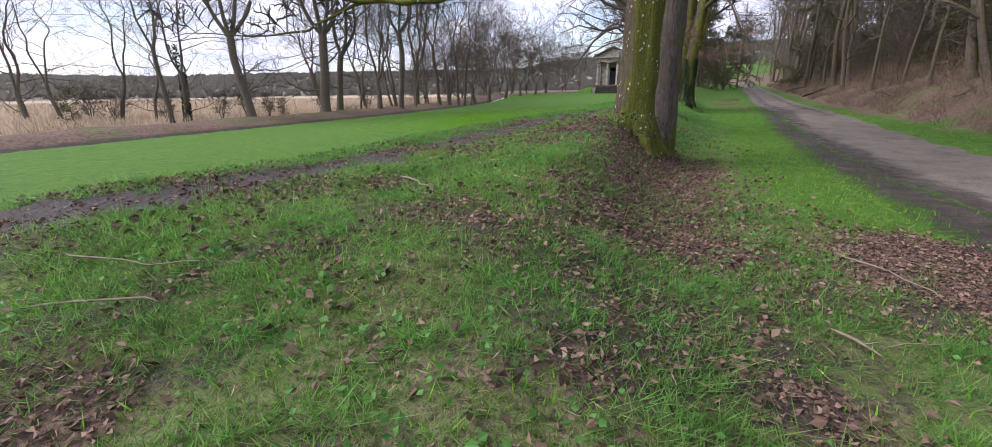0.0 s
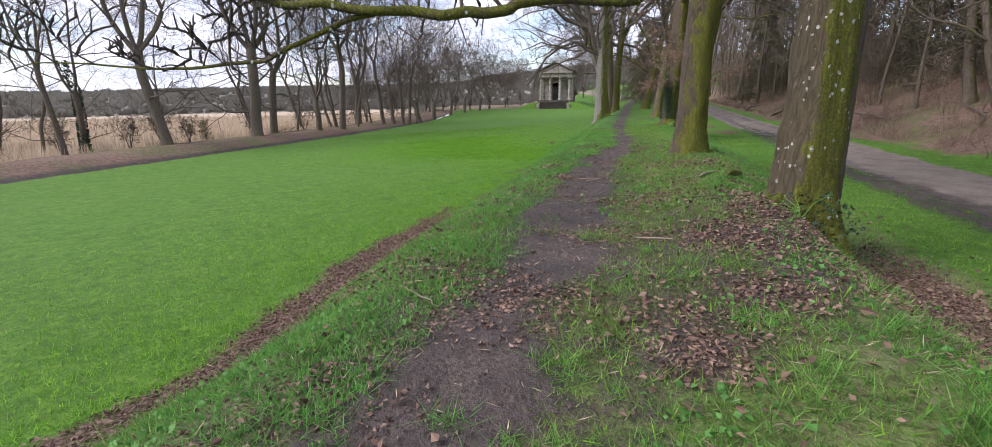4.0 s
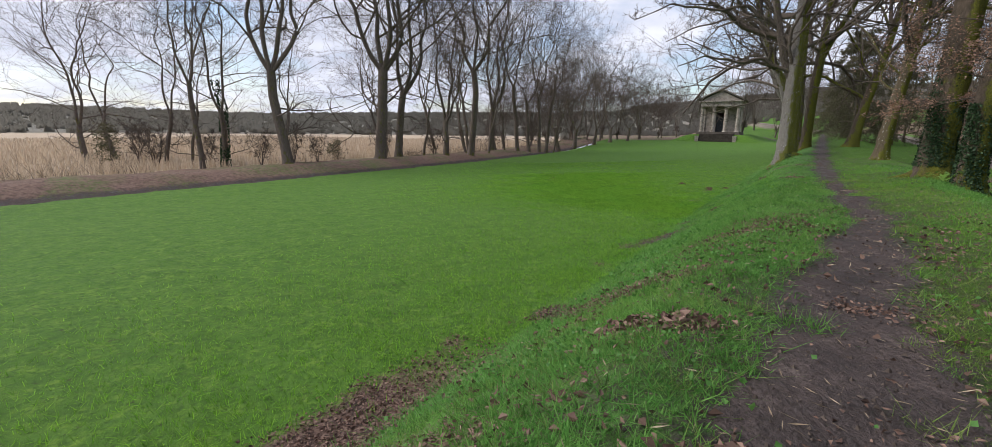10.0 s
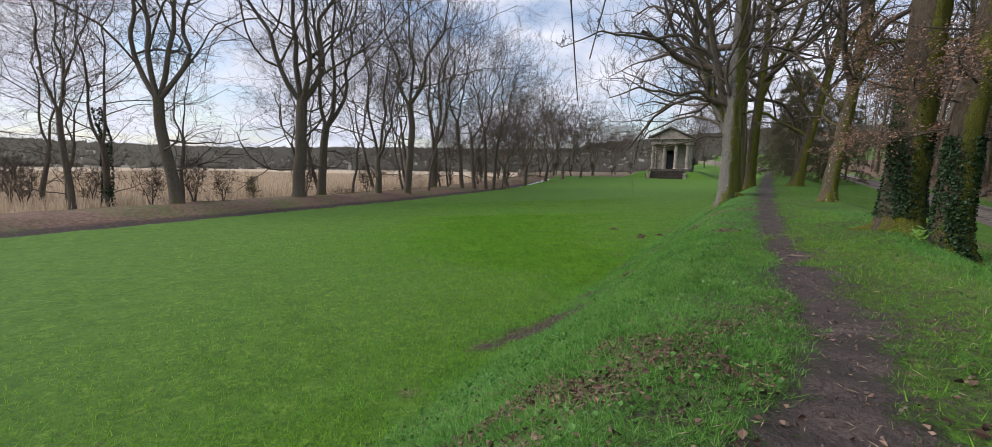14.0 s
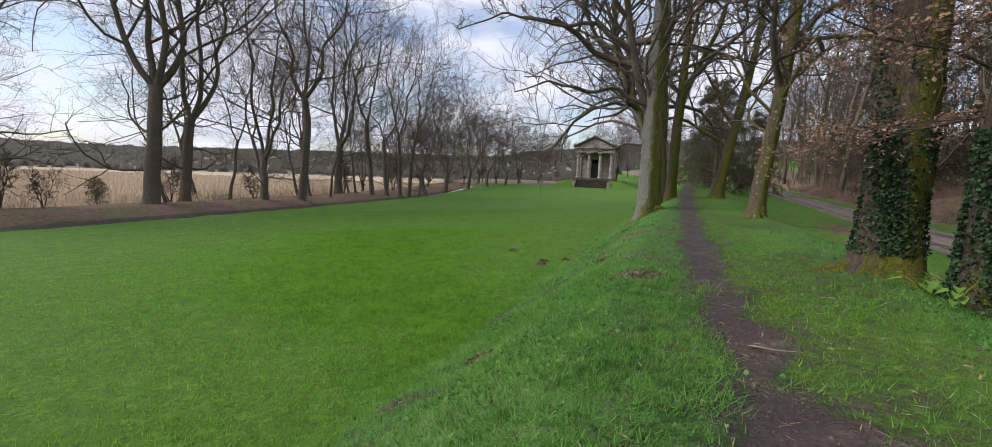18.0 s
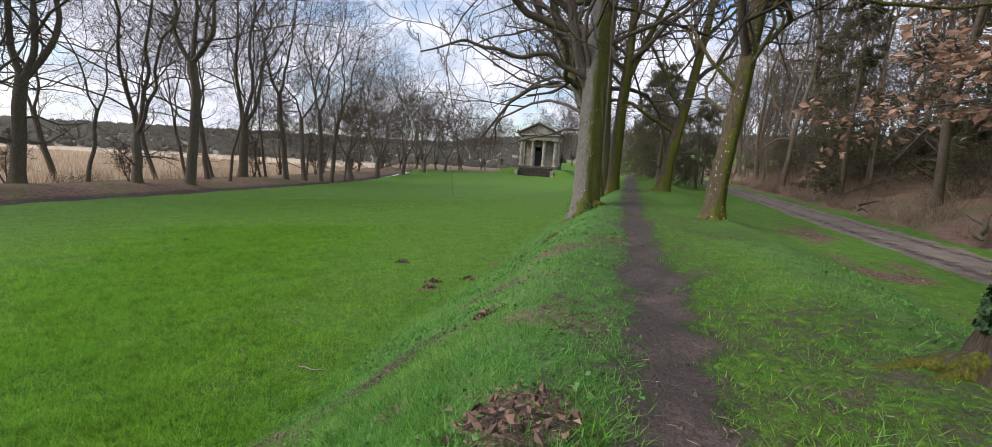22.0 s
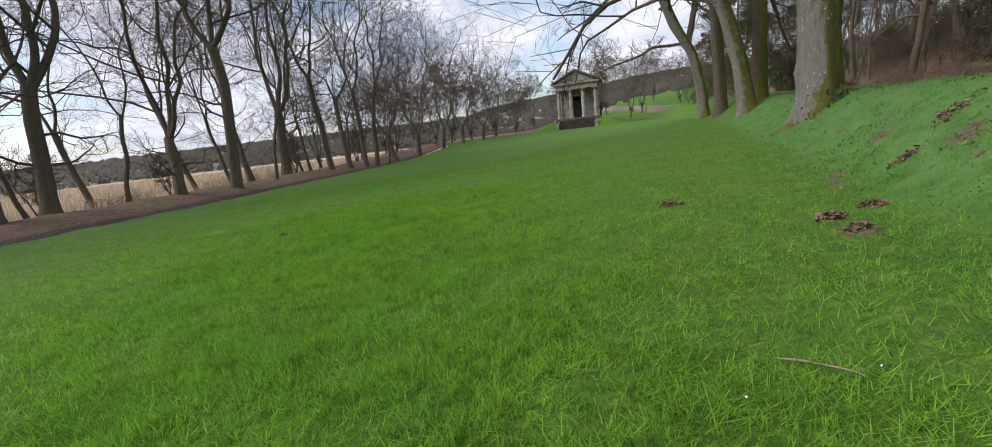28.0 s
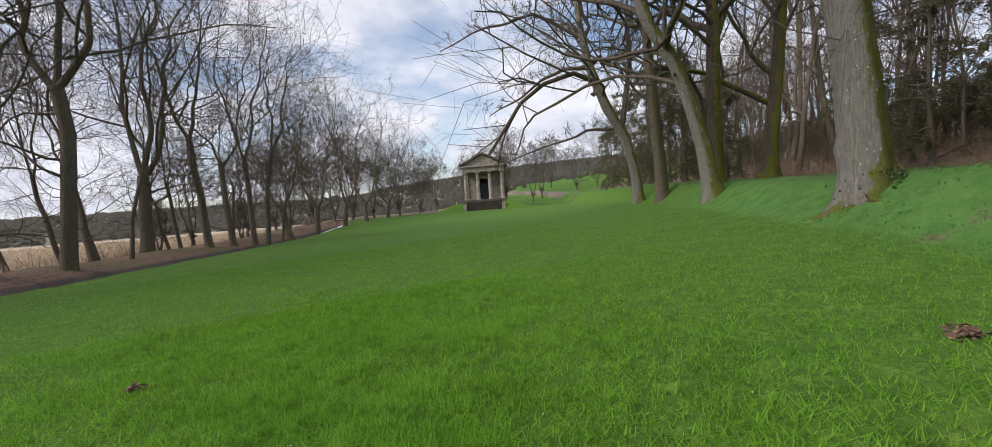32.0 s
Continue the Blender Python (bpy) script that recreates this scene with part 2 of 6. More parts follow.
def bark(name, dark, light, moss=0.0, moss_axis=(0.8, -0.3, 0.2), lichen=0.0, moss_low=0.0):
    k = Nodes(name)
    p = k.coord("Object")
    stretch = k.mapped(p, (1, 1, 0.28))
    ridges = k.ramp(k.noise(stretch, 16, 7, 0.7, 0.9), (0.3, 0.0), (0.68, 1.0))
    big = k.noise(p, 1.7, 4)
    c = k.mix(ridges, dark, light)
    c = k.mix(k.ramp(big, (0.35, 0.0), (0.7, 0.5)), c, tuple(0.5 * (x + y) * f for x, y, f in zip(dark, light, (1.0, 1.05, 0.85))))
    if lichen:
        v = k.math("ADD", k.voronoi(k.mapped(p, (1, 1, 0.8)), 11), k.math("MULTIPLY", k.math("SUBTRACT", k.noise(p, 34, 4, 0.7), 0.5), 0.7))
        spots = k.math("MULTIPLY", k.ramp(v, (0.14, 1.0), (0.22, 0.0)), k.ramp(k.noise(p, 2.2, 3), (0.62 - lichen, 0.0), (0.68 - lichen, 1.0)))
        late = spots
    if moss:
        side = k.normal_axis(moss_axis)
        patchy = k.math("ADD", k.math("MULTIPLY", k.math("SUBTRACT", k.noise(k.mapped(p, (1, 1, 0.6)), 3.6, 7, 0.75), 0.5), 1.5), 0.48)
        v = k.math("ADD", k.math("MULTIPLY", side, 0.5), patchy)
        if moss_low:
            s = k.n.new("ShaderNodeSeparateXYZ")
            k.l.new(p, s.inputs[0])
            v = k.math("ADD", v, k.math("MULTIPLY", k.math("SUBTRACT", moss_low, s.outputs[2]), 0.35, True))
        f = k.ramp(v, (0.82 - 0.5 * moss, 0.0), (0.98 - 0.5 * moss, 1.0))
        m = k.ramp(k.noise(p, 40, 3, 0.7), (0.3, (0.07, 0.074, 0.011)), (0.7, (0.19, 0.2, 0.027)))
        c = k.mix(k.math("MULTIPLY", f, k.ramp(ridges, (0.0, 0.45), (0.6, 1.0))), c, m)
    if lichen:
        c = k.mix(late, c, (0.55, 0.55, 0.5))
    k.bump(k.math("ADD", ridges, k.math("MULTIPLY", k.noise(p, 60, 3), 0.3)), 1.0, 0.035)
    return k.done(c, 0.9, 0.0, 0.2)


M_GROUND = ground_material()
M_BARK = bark("bark_grey_brown", (0.066, 0.053, 0.045), (0.21, 0.17, 0.145), 0.06, (0.2, -0.5, 0.2), moss_low=0.3)
M_BARK_MOSS = bark("bark_mossy", (0.035, 0.027, 0.022), (0.15, 0.115, 0.088), 0.6, (0.6, -0.75, 0.1), moss_low=1.0)
M_BARK_LICHEN = bark("bark_mossy_lichen", (0.05, 0.04, 0.027), (0.165, 0.13, 0.084), 0.66, (0.6, -0.5, 0.1), 0.16, moss_low=0.7)
M_BARK_PALE = bark("bark_pale_grey", (0.12, 0.108, 0.1), (0.29, 0.265, 0.25), 0.5, (0.85, -0.6, 0.1), 0.06, moss_low=1.0)
M_TWIG = bark("twig_bark", (0.066, 0.053, 0.045), (0.165, 0.132, 0.112))
M_WOOD_BARK = bark("woodland_bark", (0.0675, 0.0546, 0.0438), (0.203, 0.163, 0.131), 0.2, (0.3, -0.6, 0.2))


def plain(name, stops, scale=4.0, rough=0.85, bump=0.3, vary=0.0, spec=0.25, island=False, through_light=0.0, patch=0.0):
    k = Nodes(name)
    p = k.coord("Object")
    f = k.noise(p, scale, 6, 0.65)
    if island:
        f = k.math("ADD", k.math("MULTIPLY", f, 0.35), k.math("MULTIPLY", k.island(), 0.65))
    c = k.ramp(f, *stops)
    if vary:
        c = k.mix(k.math("MULTIPLY", k.random(), vary), c, tuple(0.55 * x for x in stops[0][1]))
    if patch:
        w = k.coord("Position")
        c = k.mix(k.math("MULTIPLY", k.ramp(k.noise(w, 1.1, 4, 0.6), (0.42, 0.0), (0.62, 1.0)), patch), c, tuple(a * b for a, b in zip(stops[-1][1], (0.95, 1.0, 0.9))))
        c = k.mix(k.math("MULTIPLY", k.ramp(k.noise(w, 0.45, 3, 0.6), (0.45, 0.0), (0.65, 1.0)), patch * 0.7), c, tuple(a * b for a, b in zip(stops[1][1], (0.7, 0.95, 1.2))))
    if patch:  # tussock-sized dark patches: shade among the tufts painted into the blade colour
        t = k.math("ADD", k.math("MULTIPLY", k.noise(w, 5.5, 4, 0.65), 0.6), k.math("MULTIPLY", k.noise(w, 17, 3, 0.6), 0.4))
        c = k.mix(k.ramp(t, (0.38, 0.6), (0.5, 0.0)), c, tuple(0.36 * q for q in stops[0][1]))
    if bump:
        k.bump(k.noise(p, scale * 9, 4, 0.7), bump, 0.01)
    m = k.done(c, rough, 0.0, spec)
    if through_light:
        tr, mx_ = k.n.new("ShaderNodeBsdfTranslucent"), k.n.new("ShaderNodeMixShader")
        k.put(tr.inputs[0], c)
        mx_.inputs[0].default_value = through_light
        k.l.new(k.bsdf.outputs[0], mx_.inputs[1]), k.l.new(tr.outputs[0], mx_.inputs[2]), k.l.new(mx_.outputs[0], k.out.inputs[0])
    return m


M_STONE = plain("weathered_stone", ((0.25, (0.138, 0.119, 0.1)), (0.5, (0.375, 0.331, 0.281)), (0.8, (0.55, 0.5, 0.438))), 1.3, 0.9, 0.4, 0.25)
M_STONE_DARK = plain("dark_mossy_stone", ((0.3, (0.07, 0.06, 0.05)), (0.6, (0.15, 0.13, 0.105)), (0.85, (0.22, 0.19, 0.155))), 1.6, 0.9, 0.4, 0.25)
M_IRON = plain("dark_iron", ((0.3, (0.02, 0.022, 0.025)), (0.7, (0.05, 0.055, 0.06))), 6, 0.6, 0.1)
M_WATER = plain("stream_water", ((0.3, (0.012, 0.011, 0.008)), (0.7, (0.03, 0.027, 0.02))), 1, 0.06, 0.05, 0.0, 0.5)
M_DEADLEAF = plain("dead_leaves", ((0.1, (0.065, 0.04, 0.031)), (0.5, (0.155, 0.093, 0.07)), (0.9, (0.30, 0.20, 0.15))), 9, 0.75, 0, island=True)
M_BEECHLEAF = plain("withered_beech_leaves", ((0.1, (0.18, 0.10, 0.07)), (0.5, (0.32, 0.19, 0.135)), (0.9, (0.46, 0.31, 0.23))), 9, 0.75, 0, island=True, through_light=0.35)
M_GRASS = plain("grass_blades", ((0.12, (0.06, 0.16, 0.024)), (0.5, (0.205, 0.43, 0.042)), (0.88, (0.295, 0.52, 0.075))), 0.8, 0.9, 0, spec=0.1, island=True, through_light=0.55, patch=0.35)
M_GRASS_THIN = plain("thin_grass_blades", ((0.05, (0.38, 0.3, 0.17)), (0.22, (0.085, 0.14, 0.04)), (0.6, (0.19, 0.33, 0.075)), (0.9, (0.38, 0.48, 0.15))), 0.8, 0.9, 0, spec=0.1, island=True, through_light=0.55, patch=0.4)
M_IVY = plain("ivy_leaves", ((0.1, (0.012, 0.028, 0.013)), (0.5, (0.026, 0.056, 0.021)), (0.9, (0.055, 0.1, 0.04))), 5, 0.6, 0, spec=0.25, island=True)
M_EVERGREEN = plain("evergreen_foliage", ((0.1, (0.0625, 0.066, 0.036)), (0.5, (0.119, 0.114, 0.066)), (0.9, (0.2, 0.174, 0.108))), 1.5, 0.8, 0, island=True, through_light=0.3)
M_BRUSH = plain("dry_brush", ((0.1, (0.1, 0.07, 0.05)), (0.5, (0.22, 0.155, 0.11)), (0.9, (0.36, 0.275, 0.2))), 2, 0.9, 0, island=True)
# distance haze put into the base colour: paler and flatter than bare twigs
M_FARWOOD_HAZED = plain("far_woods", ((0.1, (0.19, 0.18, 0.148)), (0.5, (0.205, 0.192, 0.16)), (0.9, (0.22, 0.203, 0.17))), 0.05, 1.0, 0, island=True, through_light=0.5)
M_REED = plain("reeds", ((0.1, (0.37, 0.285, 0.20)), (0.5, (0.50, 0.40, 0.29)), (0.9, (0.60, 0.50, 0.38))), 0.4, 0.9, 0, island=True, through_light=0.4)
M_STICK = plain("fallen_sticks", ((0.2, (0.12, 0.095, 0.07)), (0.7, (0.26, 0.21, 0.16))), 12, 0.85, 0.3)
M_GRASS_BANK = plain("bank_grass_blades", ((0.12, (0.055, 0.13, 0.028)), (0.5, (0.155, 0.36, 0.072)), (0.88, (0.29, 0.5, 0.135))), 0.8, 0.9, 0, spec=0.1, island=True, through_light=0.55, patch=0.5)
M_WEED = plain("weed_leaves", ((0.1, (0.051, 0.14, 0.0281)), (0.5, (0.0952, 0.242, 0.051)), (0.9, (0.153, 0.319, 0.0765))), 3, 0.5, 0, island=True, through_light=0.35)
M_DAISY = plain("daisy_petals", ((0.2, (0.7, 0.7, 0.66)), (0.8, (0.85, 0.85, 0.8))), 5, 0.7, 0)
M_STEP = plain("dark_mossy_steps", ((0.3, (0.03, 0.026, 0.02)), (0.6, (0.065, 0.055, 0.043)), (0.85, (0.10, 0.088, 0.065))), 1.6, 0.95, 0.4, 0.3)
M_CLOD = plain("mud_clods", ((0.1, (0.035, 0.026, 0.021)), (0.5, (0.085, 0.065, 0.052)), (0.9, (0.16, 0.125, 0.10))), 6, 0.8, 0, island=True)
M_BRUSH_BARK = bark("undergrowth_bark", (0.08, 0.062, 0.048), (0.22, 0.175, 0.135))
M_STRAW = plain("dry_straw", ((0.1, (0.10, 0.07, 0.05)), (0.5, (0.26, 0.20, 0.13)), (0.9, (0.46, 0.38, 0.26))), 6, 0.85, 0, island=True)
M_PLANT = plain("broad_pale_leaves", ((0.1, (0.10, 0.21, 0.035)), (0.5, (0.17, 0.31, 0.055)), (0.9, (0.25, 0.39, 0.08))), 9, 0.45, 0, vary=0.3, through_light=0.3)
M_OAKLEAF = plain("oak_leaves", ((0.1, (0.0612, 0.0352, 0.0253)), (0.5, (0.134, 0.0819, 0.059)), (0.9, (0.233, 0.157, 0.118))), 9, 0.75, 0, island=True)

# ---- the lie of the land ----
PATH_Y = np.array([0.4, 1.3, 2.3, 3.17, 3.52, 4.16, 5.2, 5.8, 7.2, 7.8, 9.45, 10.1, 11.43, 13.35, 14.7, 15.5, 16.7, 17.95, 19.5, 21.5, 23.4, 25.9, 28.8, 32.5, 44, 51, 62, 80, 110])
PATH_X = np.array([-9.5, -7.4, -5.4, -3.78, -3.34, -2.94, -2.37, -2.05, -1.41, -0.95, -0.15, 0.03, 0.5, 1.42, 2.1, 2.42, 3.1, 3.75, 4.75, 5.45, 6.2, 7.1, 8.2, 9.8, 14.8, 17.9, 22.8, 31, 44])
CREST_Y = np.array([-30, -2, 1, 3, 5, 7, 9.5, 12.5, 18.5, 24.4, 32.3, 42, 53, 62, 80, 140])
CREST_X = np.array([-8, -0.6, -0.9, -1.3, -1.4, -0.9, 0.0, 1.4, 4.3, 6.7, 10, 14, 19, 23, 31, 57])
ROAD_Y = np.array([-40, -10, 4.2, 9.8, 12.3, 15.8, 21.2, 25.5, 33, 40, 50.5, 68, 110])
ROAD_X = np.array([-10, 0.5, 5.3, 7.4, 8.5, 10.0, 12.6, 14.7, 17.6, 20.9, 26.0, 34, 54])
STREAM_Y = np.array([-60, 22, 38, 50, 61, 75, 103, 125])
STREAM_X = np.array([-55, -27, -20.8, -16.2, -12.2, -7.4, 1, 6])
FOOT_Y = np.array([0, 3, 5, 7, 8, 13, 20, 27, 32, 45, 60])
FOOT_U = np.array([5.3, 5.2, 4.6, 3.7, 3.5, 4.2, 4.1, 4.1, 4.1, 3.4, 2.8])
LIP_Y = np.array([1, 2.5, 4, 5.5, 7, 9, 12, 18, 21, 26, 31])
LIP_U = np.array([0.9, 1.1, 1.4, 1.75, 2.0, 2.1, 2.2, 2.4, 2.0, 2.0, 2.5])
ROAD_W = 3.0


def smooth(a, b, v):
    t = np.clip((v - a) / (b - a), 0, 1)
    return t * t * (3 - 2 * t)


def wave(x, y, s, seed=0.0):
    """Cheap rolling noise from sines."""
    return (np.sin(x * s + 1.7 * np.sin(y * s * 0.83 + seed) + seed) + np.sin(y * s * 1.13 + 1.3 * np.sin(x * s * 0.71 - seed) + 2 * seed)
            + 0.6 * np.sin((x + y) * s * 1.9 + seed * 3) + 0.6 * np.sin((x - y) * s * 2.3 + 1.1 * seed)) / 3.2


def offsets(x, y):
    """Metres to the right of the crest, of the road's near edge and of the stream; metres from the trodden line."""
    u = (x - np.interp(y, CREST_Y, CREST_X)) * 0.92
    r = (x - np.interp(y, ROAD_Y, ROAD_X)) * 0.92
    s = (x - np.interp(y, STREAM_Y, STREAM_X)) * 0.94
    p = np.atleast_1d(np.abs(x - np.interp(y, PATH_Y, PATH_X)) * 0.92)
    near = np.atleast_1d(y < 8.5)
    if near.any():  # the first stretch runs across the bank: true distance to its line
        px, py = np.atleast_1d(x)[near], np.atleast_1d(y)[near]
        best = np.full(px.shape, 1e9)
        for ax, ay, bx, by in zip(PATH_X[:10], PATH_Y[:10], PATH_X[1:11], PATH_Y[1:11]):
            f = np.clip(((px - ax) * (bx - ax) + (py - ay) * (by - ay)) / ((bx - ax) ** 2 + (by - ay) ** 2), 0, 1)
            best = np.minimum(best, np.hypot(px - ax - f * (bx - ax), py - ay - f * (by - ay)))
        p[near] = best
    return u, r, s, p.reshape(np.shape(x))


def land(x, y):
    """Height of the ground."""
    x, y = np.asarray(x, float), np.asarray(y, float)
    u, r, s, p = offsets(x, y)
    crest = np.interp(y, [-20, -0.4, 0.8, 1.8, 2.8, 5, 26, 40, 50, 62, 80, 120], [0, 0.03, 0.2, 0.44, 0.6, 0.6, 0.6, 0.72, 0.95, 1.35, 1.6, 2.0])
    right = np.interp(y, [-20, 10, 20, 33, 50, 70, 110], [0, 0, 0.1, 0.25, 0.6, 1.1, 1.9])
    field = np.interp(y, [-20, 0, 4, 8, 13, 35, 60, 90, 112, 118, 150], [0, 0.0, -0.25, -0.5, -0.68, -0.66, -0.7, -0.5, -0.2, -0.06, 0.3])
    field = field - 0.036 * np.clip(-u - 3.5, 0, 21) * smooth(118, 85, y)
    field = field + np.interp(y, [36, 42, 50, 61, 80, 112], [0, 0.32, 0.6, 0.8, 0.6, 0.05]) * np.exp(-np.clip(-u - 2.5, 0, None) / 8.0)
    # left slope, flat top a little higher by the trees, right slope
    hump = crest + 0.18 * np.exp(-((u - 2.0) / 1.1) ** 2) * smooth(2, 6, y) * smooth(35, 28, y)
    foot = np.interp(y, FOOT_Y, FOOT_U)
    z = field + (hump - field) * smooth(0, 1, (u + foot) / (foot - np.interp(y, [4, 5, 6, 8, 36, 46], [2.4, 1.8, 1.5, 1.3, 1.3, 0.6])))
    lip = np.interp(y, LIP_Y, LIP_U)
    fall_w = np.interp(y, [8, 11, 18, 21, 26, 31], [1.5, 2.0, 2.1, 1.5, 1.5, 2.1])
    z = np.where(u > 0.9, right + (hump - right) * smooth(fall_w, 0, u - lip), z)
    z = z + 0.16 * np.exp(-((x - 1.7) ** 2 + (y - 8.8) ** 2) / 0.9)
    # road, a little sunk, and the wooded slope beyond it
    z = z - 0.05 * smooth(-0.3, 0.5, r) * smooth(ROAD_W + 0.5, ROAD_W - 0.3, r)
    up = np.clip(r - ROAD_W - 1.1, 0, None)
    slope = np.where(up < 7, 0.40 * up, 2.8 + 0.22 * (up - 7))
    slope = slope * (0.55 + 0.45 * smooth(60, 25, y)) * smooth(-30, -5, y)
    z = z + np.minimum(slope, 16) + 0.18 * wave(x, y, 0.9, 2.0) * smooth(0, 3, up)
    # stream bed, its far bank, the marsh
    z = z - 0.35 * np.exp(-(s / 0.55) ** 2) * smooth(125, 105, y)
    bank = -1.2 + 0.35 * np.exp(-((s + 3.5) / 1.8) ** 2) + 0.12 * wave(x, y, 0.5, 1.0) + 0.9 * smooth(80, 120, y)
    marsh = -1.75
    far = np.where(s > -8.5, bank, marsh + (bank - marsh) * smooth(-11.5, -8.5, s))
    z = np.where(s < 0, z + (far - z) * smooth(-0.3, -2.2, s), z)
    # grassed terrace round the temple
    tx, ty = (x - 29.0) * 0.9336 - (y - 122.3) * 0.3584, (x - 29.0) * 0.3584 + (y - 122.3) * 0.9336
    z = z + np.maximum(1.42 - z, 0) * smooth(10.0, 5.0, np.abs(tx)) * np.where(np.abs(tx) < 4.1, smooth(-3.0, -2.6, ty), smooth(-5.2, -2.4, ty)) * smooth(30, 14, ty)
    # rising fields beyond the temple, hills far off
    z = z + 0.06 * np.clip(y - 128, 0, 75) * smooth(30, 55, x)
    d = np.hypot(x, y)
    z = z + 27 * smooth(270, 700, d) * (0.85 + 0.3 * wave(x, y, 0.006, 3.0))
    z = z + (0.035 * wave(x, y, 1.3, 0.4) + 0.02 * wave(x, y, 3.7, 1.9)) * smooth(300, 100, d)
    trod = np.exp(-(p / 0.45) ** 2) * smooth(80, 40, y)
    return z + trod * (-0.03 + 0.022 * wave(x, y, 9.0, 0.7) + 0.012 * wave(x, y, 17.0, 2.7))


def masks(x, y):
    u, r, s, p = offsets(x, y)
    w1, w2, w3 = wave(x, y, 1.1, 5.0), wave(x, y, 2.7, 0.3), wave(x, y, 0.5, 2.2)
    wide = np.interp(y, [0, 4, 8, 10, 13, 17, 22, 60], [0.55, 0.55, 0.5, 0.6, 0.62, 0.46, 0.34, 0.36])
    mud = smooth(wide + 0.5, wide - 0.4, p + 0.2 * w2 + 0.18 * w1) * (0.35 + 0.65 * smooth(-6.5, -4.0, x)) * smooth(-11.0, -8.0, x)
    # scuffed patches beside the line and at the foot of the slope
    mud = np.maximum(mud, 0.55 * smooth(1.5, 0.5, p) * smooth(-0.2, 0.7, w1 + 0.5 * w3) * smooth(26, 12, y))
    line = np.interp(y, FOOT_Y, FOOT_U)
    foot = np.exp(-((u + line - 0.1 - np.interp(y, [22, 28], [0, 1.0]) + 0.2 * w3) / 0.5) ** 2) * smooth(40, 30, y) * smooth(13, 16, y)
    mud = np.maximum(mud, 0.6 * foot * smooth(-0.15, 0.6, w1 + 0.7 * w2))
    worn = np.interp(y, [2, 5, 9, 15, 20, 40], [0.44, 0.46, 0.46, 0.42, 0.36, 0.3])
    mud = np.maximum(mud, worn * smooth(1.9, 0.7, p + 0.25 * w1 + 0.2 * w3))
    near = np.minimum(np.hypot(x + 3.0, y - 2.3), np.hypot(x + 1.5, y - 0.9))
    mud = np.maximum(mud, 0.62 * smooth(1.5, 0.4, near) * smooth(-0.3, 0.5, w2))
    # mud colour along the far stream bank's foot, painted as its dark undercut
    mud = np.maximum(mud, 0.95 * np.exp(-((s + 0.55) / 0.35) ** 2) * smooth(108, 95, y))
    thin = 0.52 * smooth(-3.2, -2.0, u) * smooth(3.4, 2.4, u) * smooth(16, 7, y) * smooth(-0.5, 0.5, w3 + 0.8 * w1)
    thin = np.maximum(thin, 0.37 * smooth(-2.2, -1.0, u) * smooth(6.0, 3.0, u) * smooth(8, 14, y) * smooth(50, 38, y) * smooth(-0.3, 0.6, w3 + 0.9 * w1))
    thin = np.maximum(thin, 0.48 * smooth(-5.5, -3, x) * smooth(5, 2.5, y) * smooth(-0.6, 0.3, w1 + w2))
    mud = np.maximum(mud, thin)
    verge = np.exp(-((r + 0.25) / 0.5) ** 2) * smooth(40, 20, y)
    mud = np.maximum(mud, 0.8 * verge)
    # a drift of leaves in the foot of the left slope, and on the right slope below the trees
    drift = smooth(0.75, 0.15, np.abs(u + line - 0.1 + 0.18 * w3) + 0.12 * w2) * smooth(5.4, 7.4, y) * smooth(17.5, 14.0, y)
    lip = np.interp(y, LIP_Y, LIP_U)
    fall = smooth(1.25, 0.6, np.abs(u - lip - 1.15 + 0.2 * w3)) * smooth(2.6, 3.8, y) * smooth(10.2, 8.6, y) * (0.8 + 0.2 * smooth(-0.4, 0.4, w1))
    fall = np.maximum(fall, smooth(1.3, 0.5, np.hypot((x - 3.7) / 1.1, (y - 3.3) / 1.4) + 0.2 * w2))
    for lx, ly, lr in ((1.3, 1.7, 0.4), (0.3, 1.5, 0.2), (-1.2, 4.4, 0.4), (0.9, 8.0, 0.4), (-0.4, 6.0, 0.3), (-1.9, 1.2, 0.35), (0.5, 6.6, 0.4), (-0.2, 2.9, 0.25), (6.35, 26.9, 0.4), (0.35, 14.5, 0.3), (0.75, 14.4, 0.25), (5.97, 34.4, 0.2)):
        fall = np.maximum(fall, 0.95 * smooth(1.5, 0.5, np.hypot(x - lx, y - ly) / lr + 0.35 * w2))
    fall = np.maximum(fall, 0.85 * smooth(1.3, 0.4, np.abs(u - 2.0)) * smooth(3.0, 4.5, y) * smooth(11.5, 9.0, y) * smooth(-0.15, 0.45, w1 + 0.6 * w2))
    speck = 0.5 * smooth(-0.35, 0.7, w1 + 0.7 * w2) * smooth(-3.2, -2.0, u) * smooth(4.5, 3.5, u) * smooth(19, 9, y)
    leaf = np.maximum(np.maximum(drift, 0.9 * fall), speck)
    leaf = np.maximum(leaf, 0.8 * smooth(1.3, 0.5, np.abs(r + 1.6)) * smooth(-0.2, 0.6, w1) * smooth(22, 28, y) * smooth(60, 40, y))
    leaf = np.maximum(leaf, 0.85 * foot * smooth(0.0, 0.6, w2 + 0.6 * w1))
    trail = np.exp(-((x - np.interp(y, [30, 34, 36.5, 38.5], [8.6, 8.2, 8.7, 9.6])) / 0.3) ** 2) * smooth(32, 34, y) * smooth(41, 39, y) * smooth(0.0, 0.6, w2 + 0.5 * w1)
    leaf = np.maximum(leaf, 0.75 * trail)
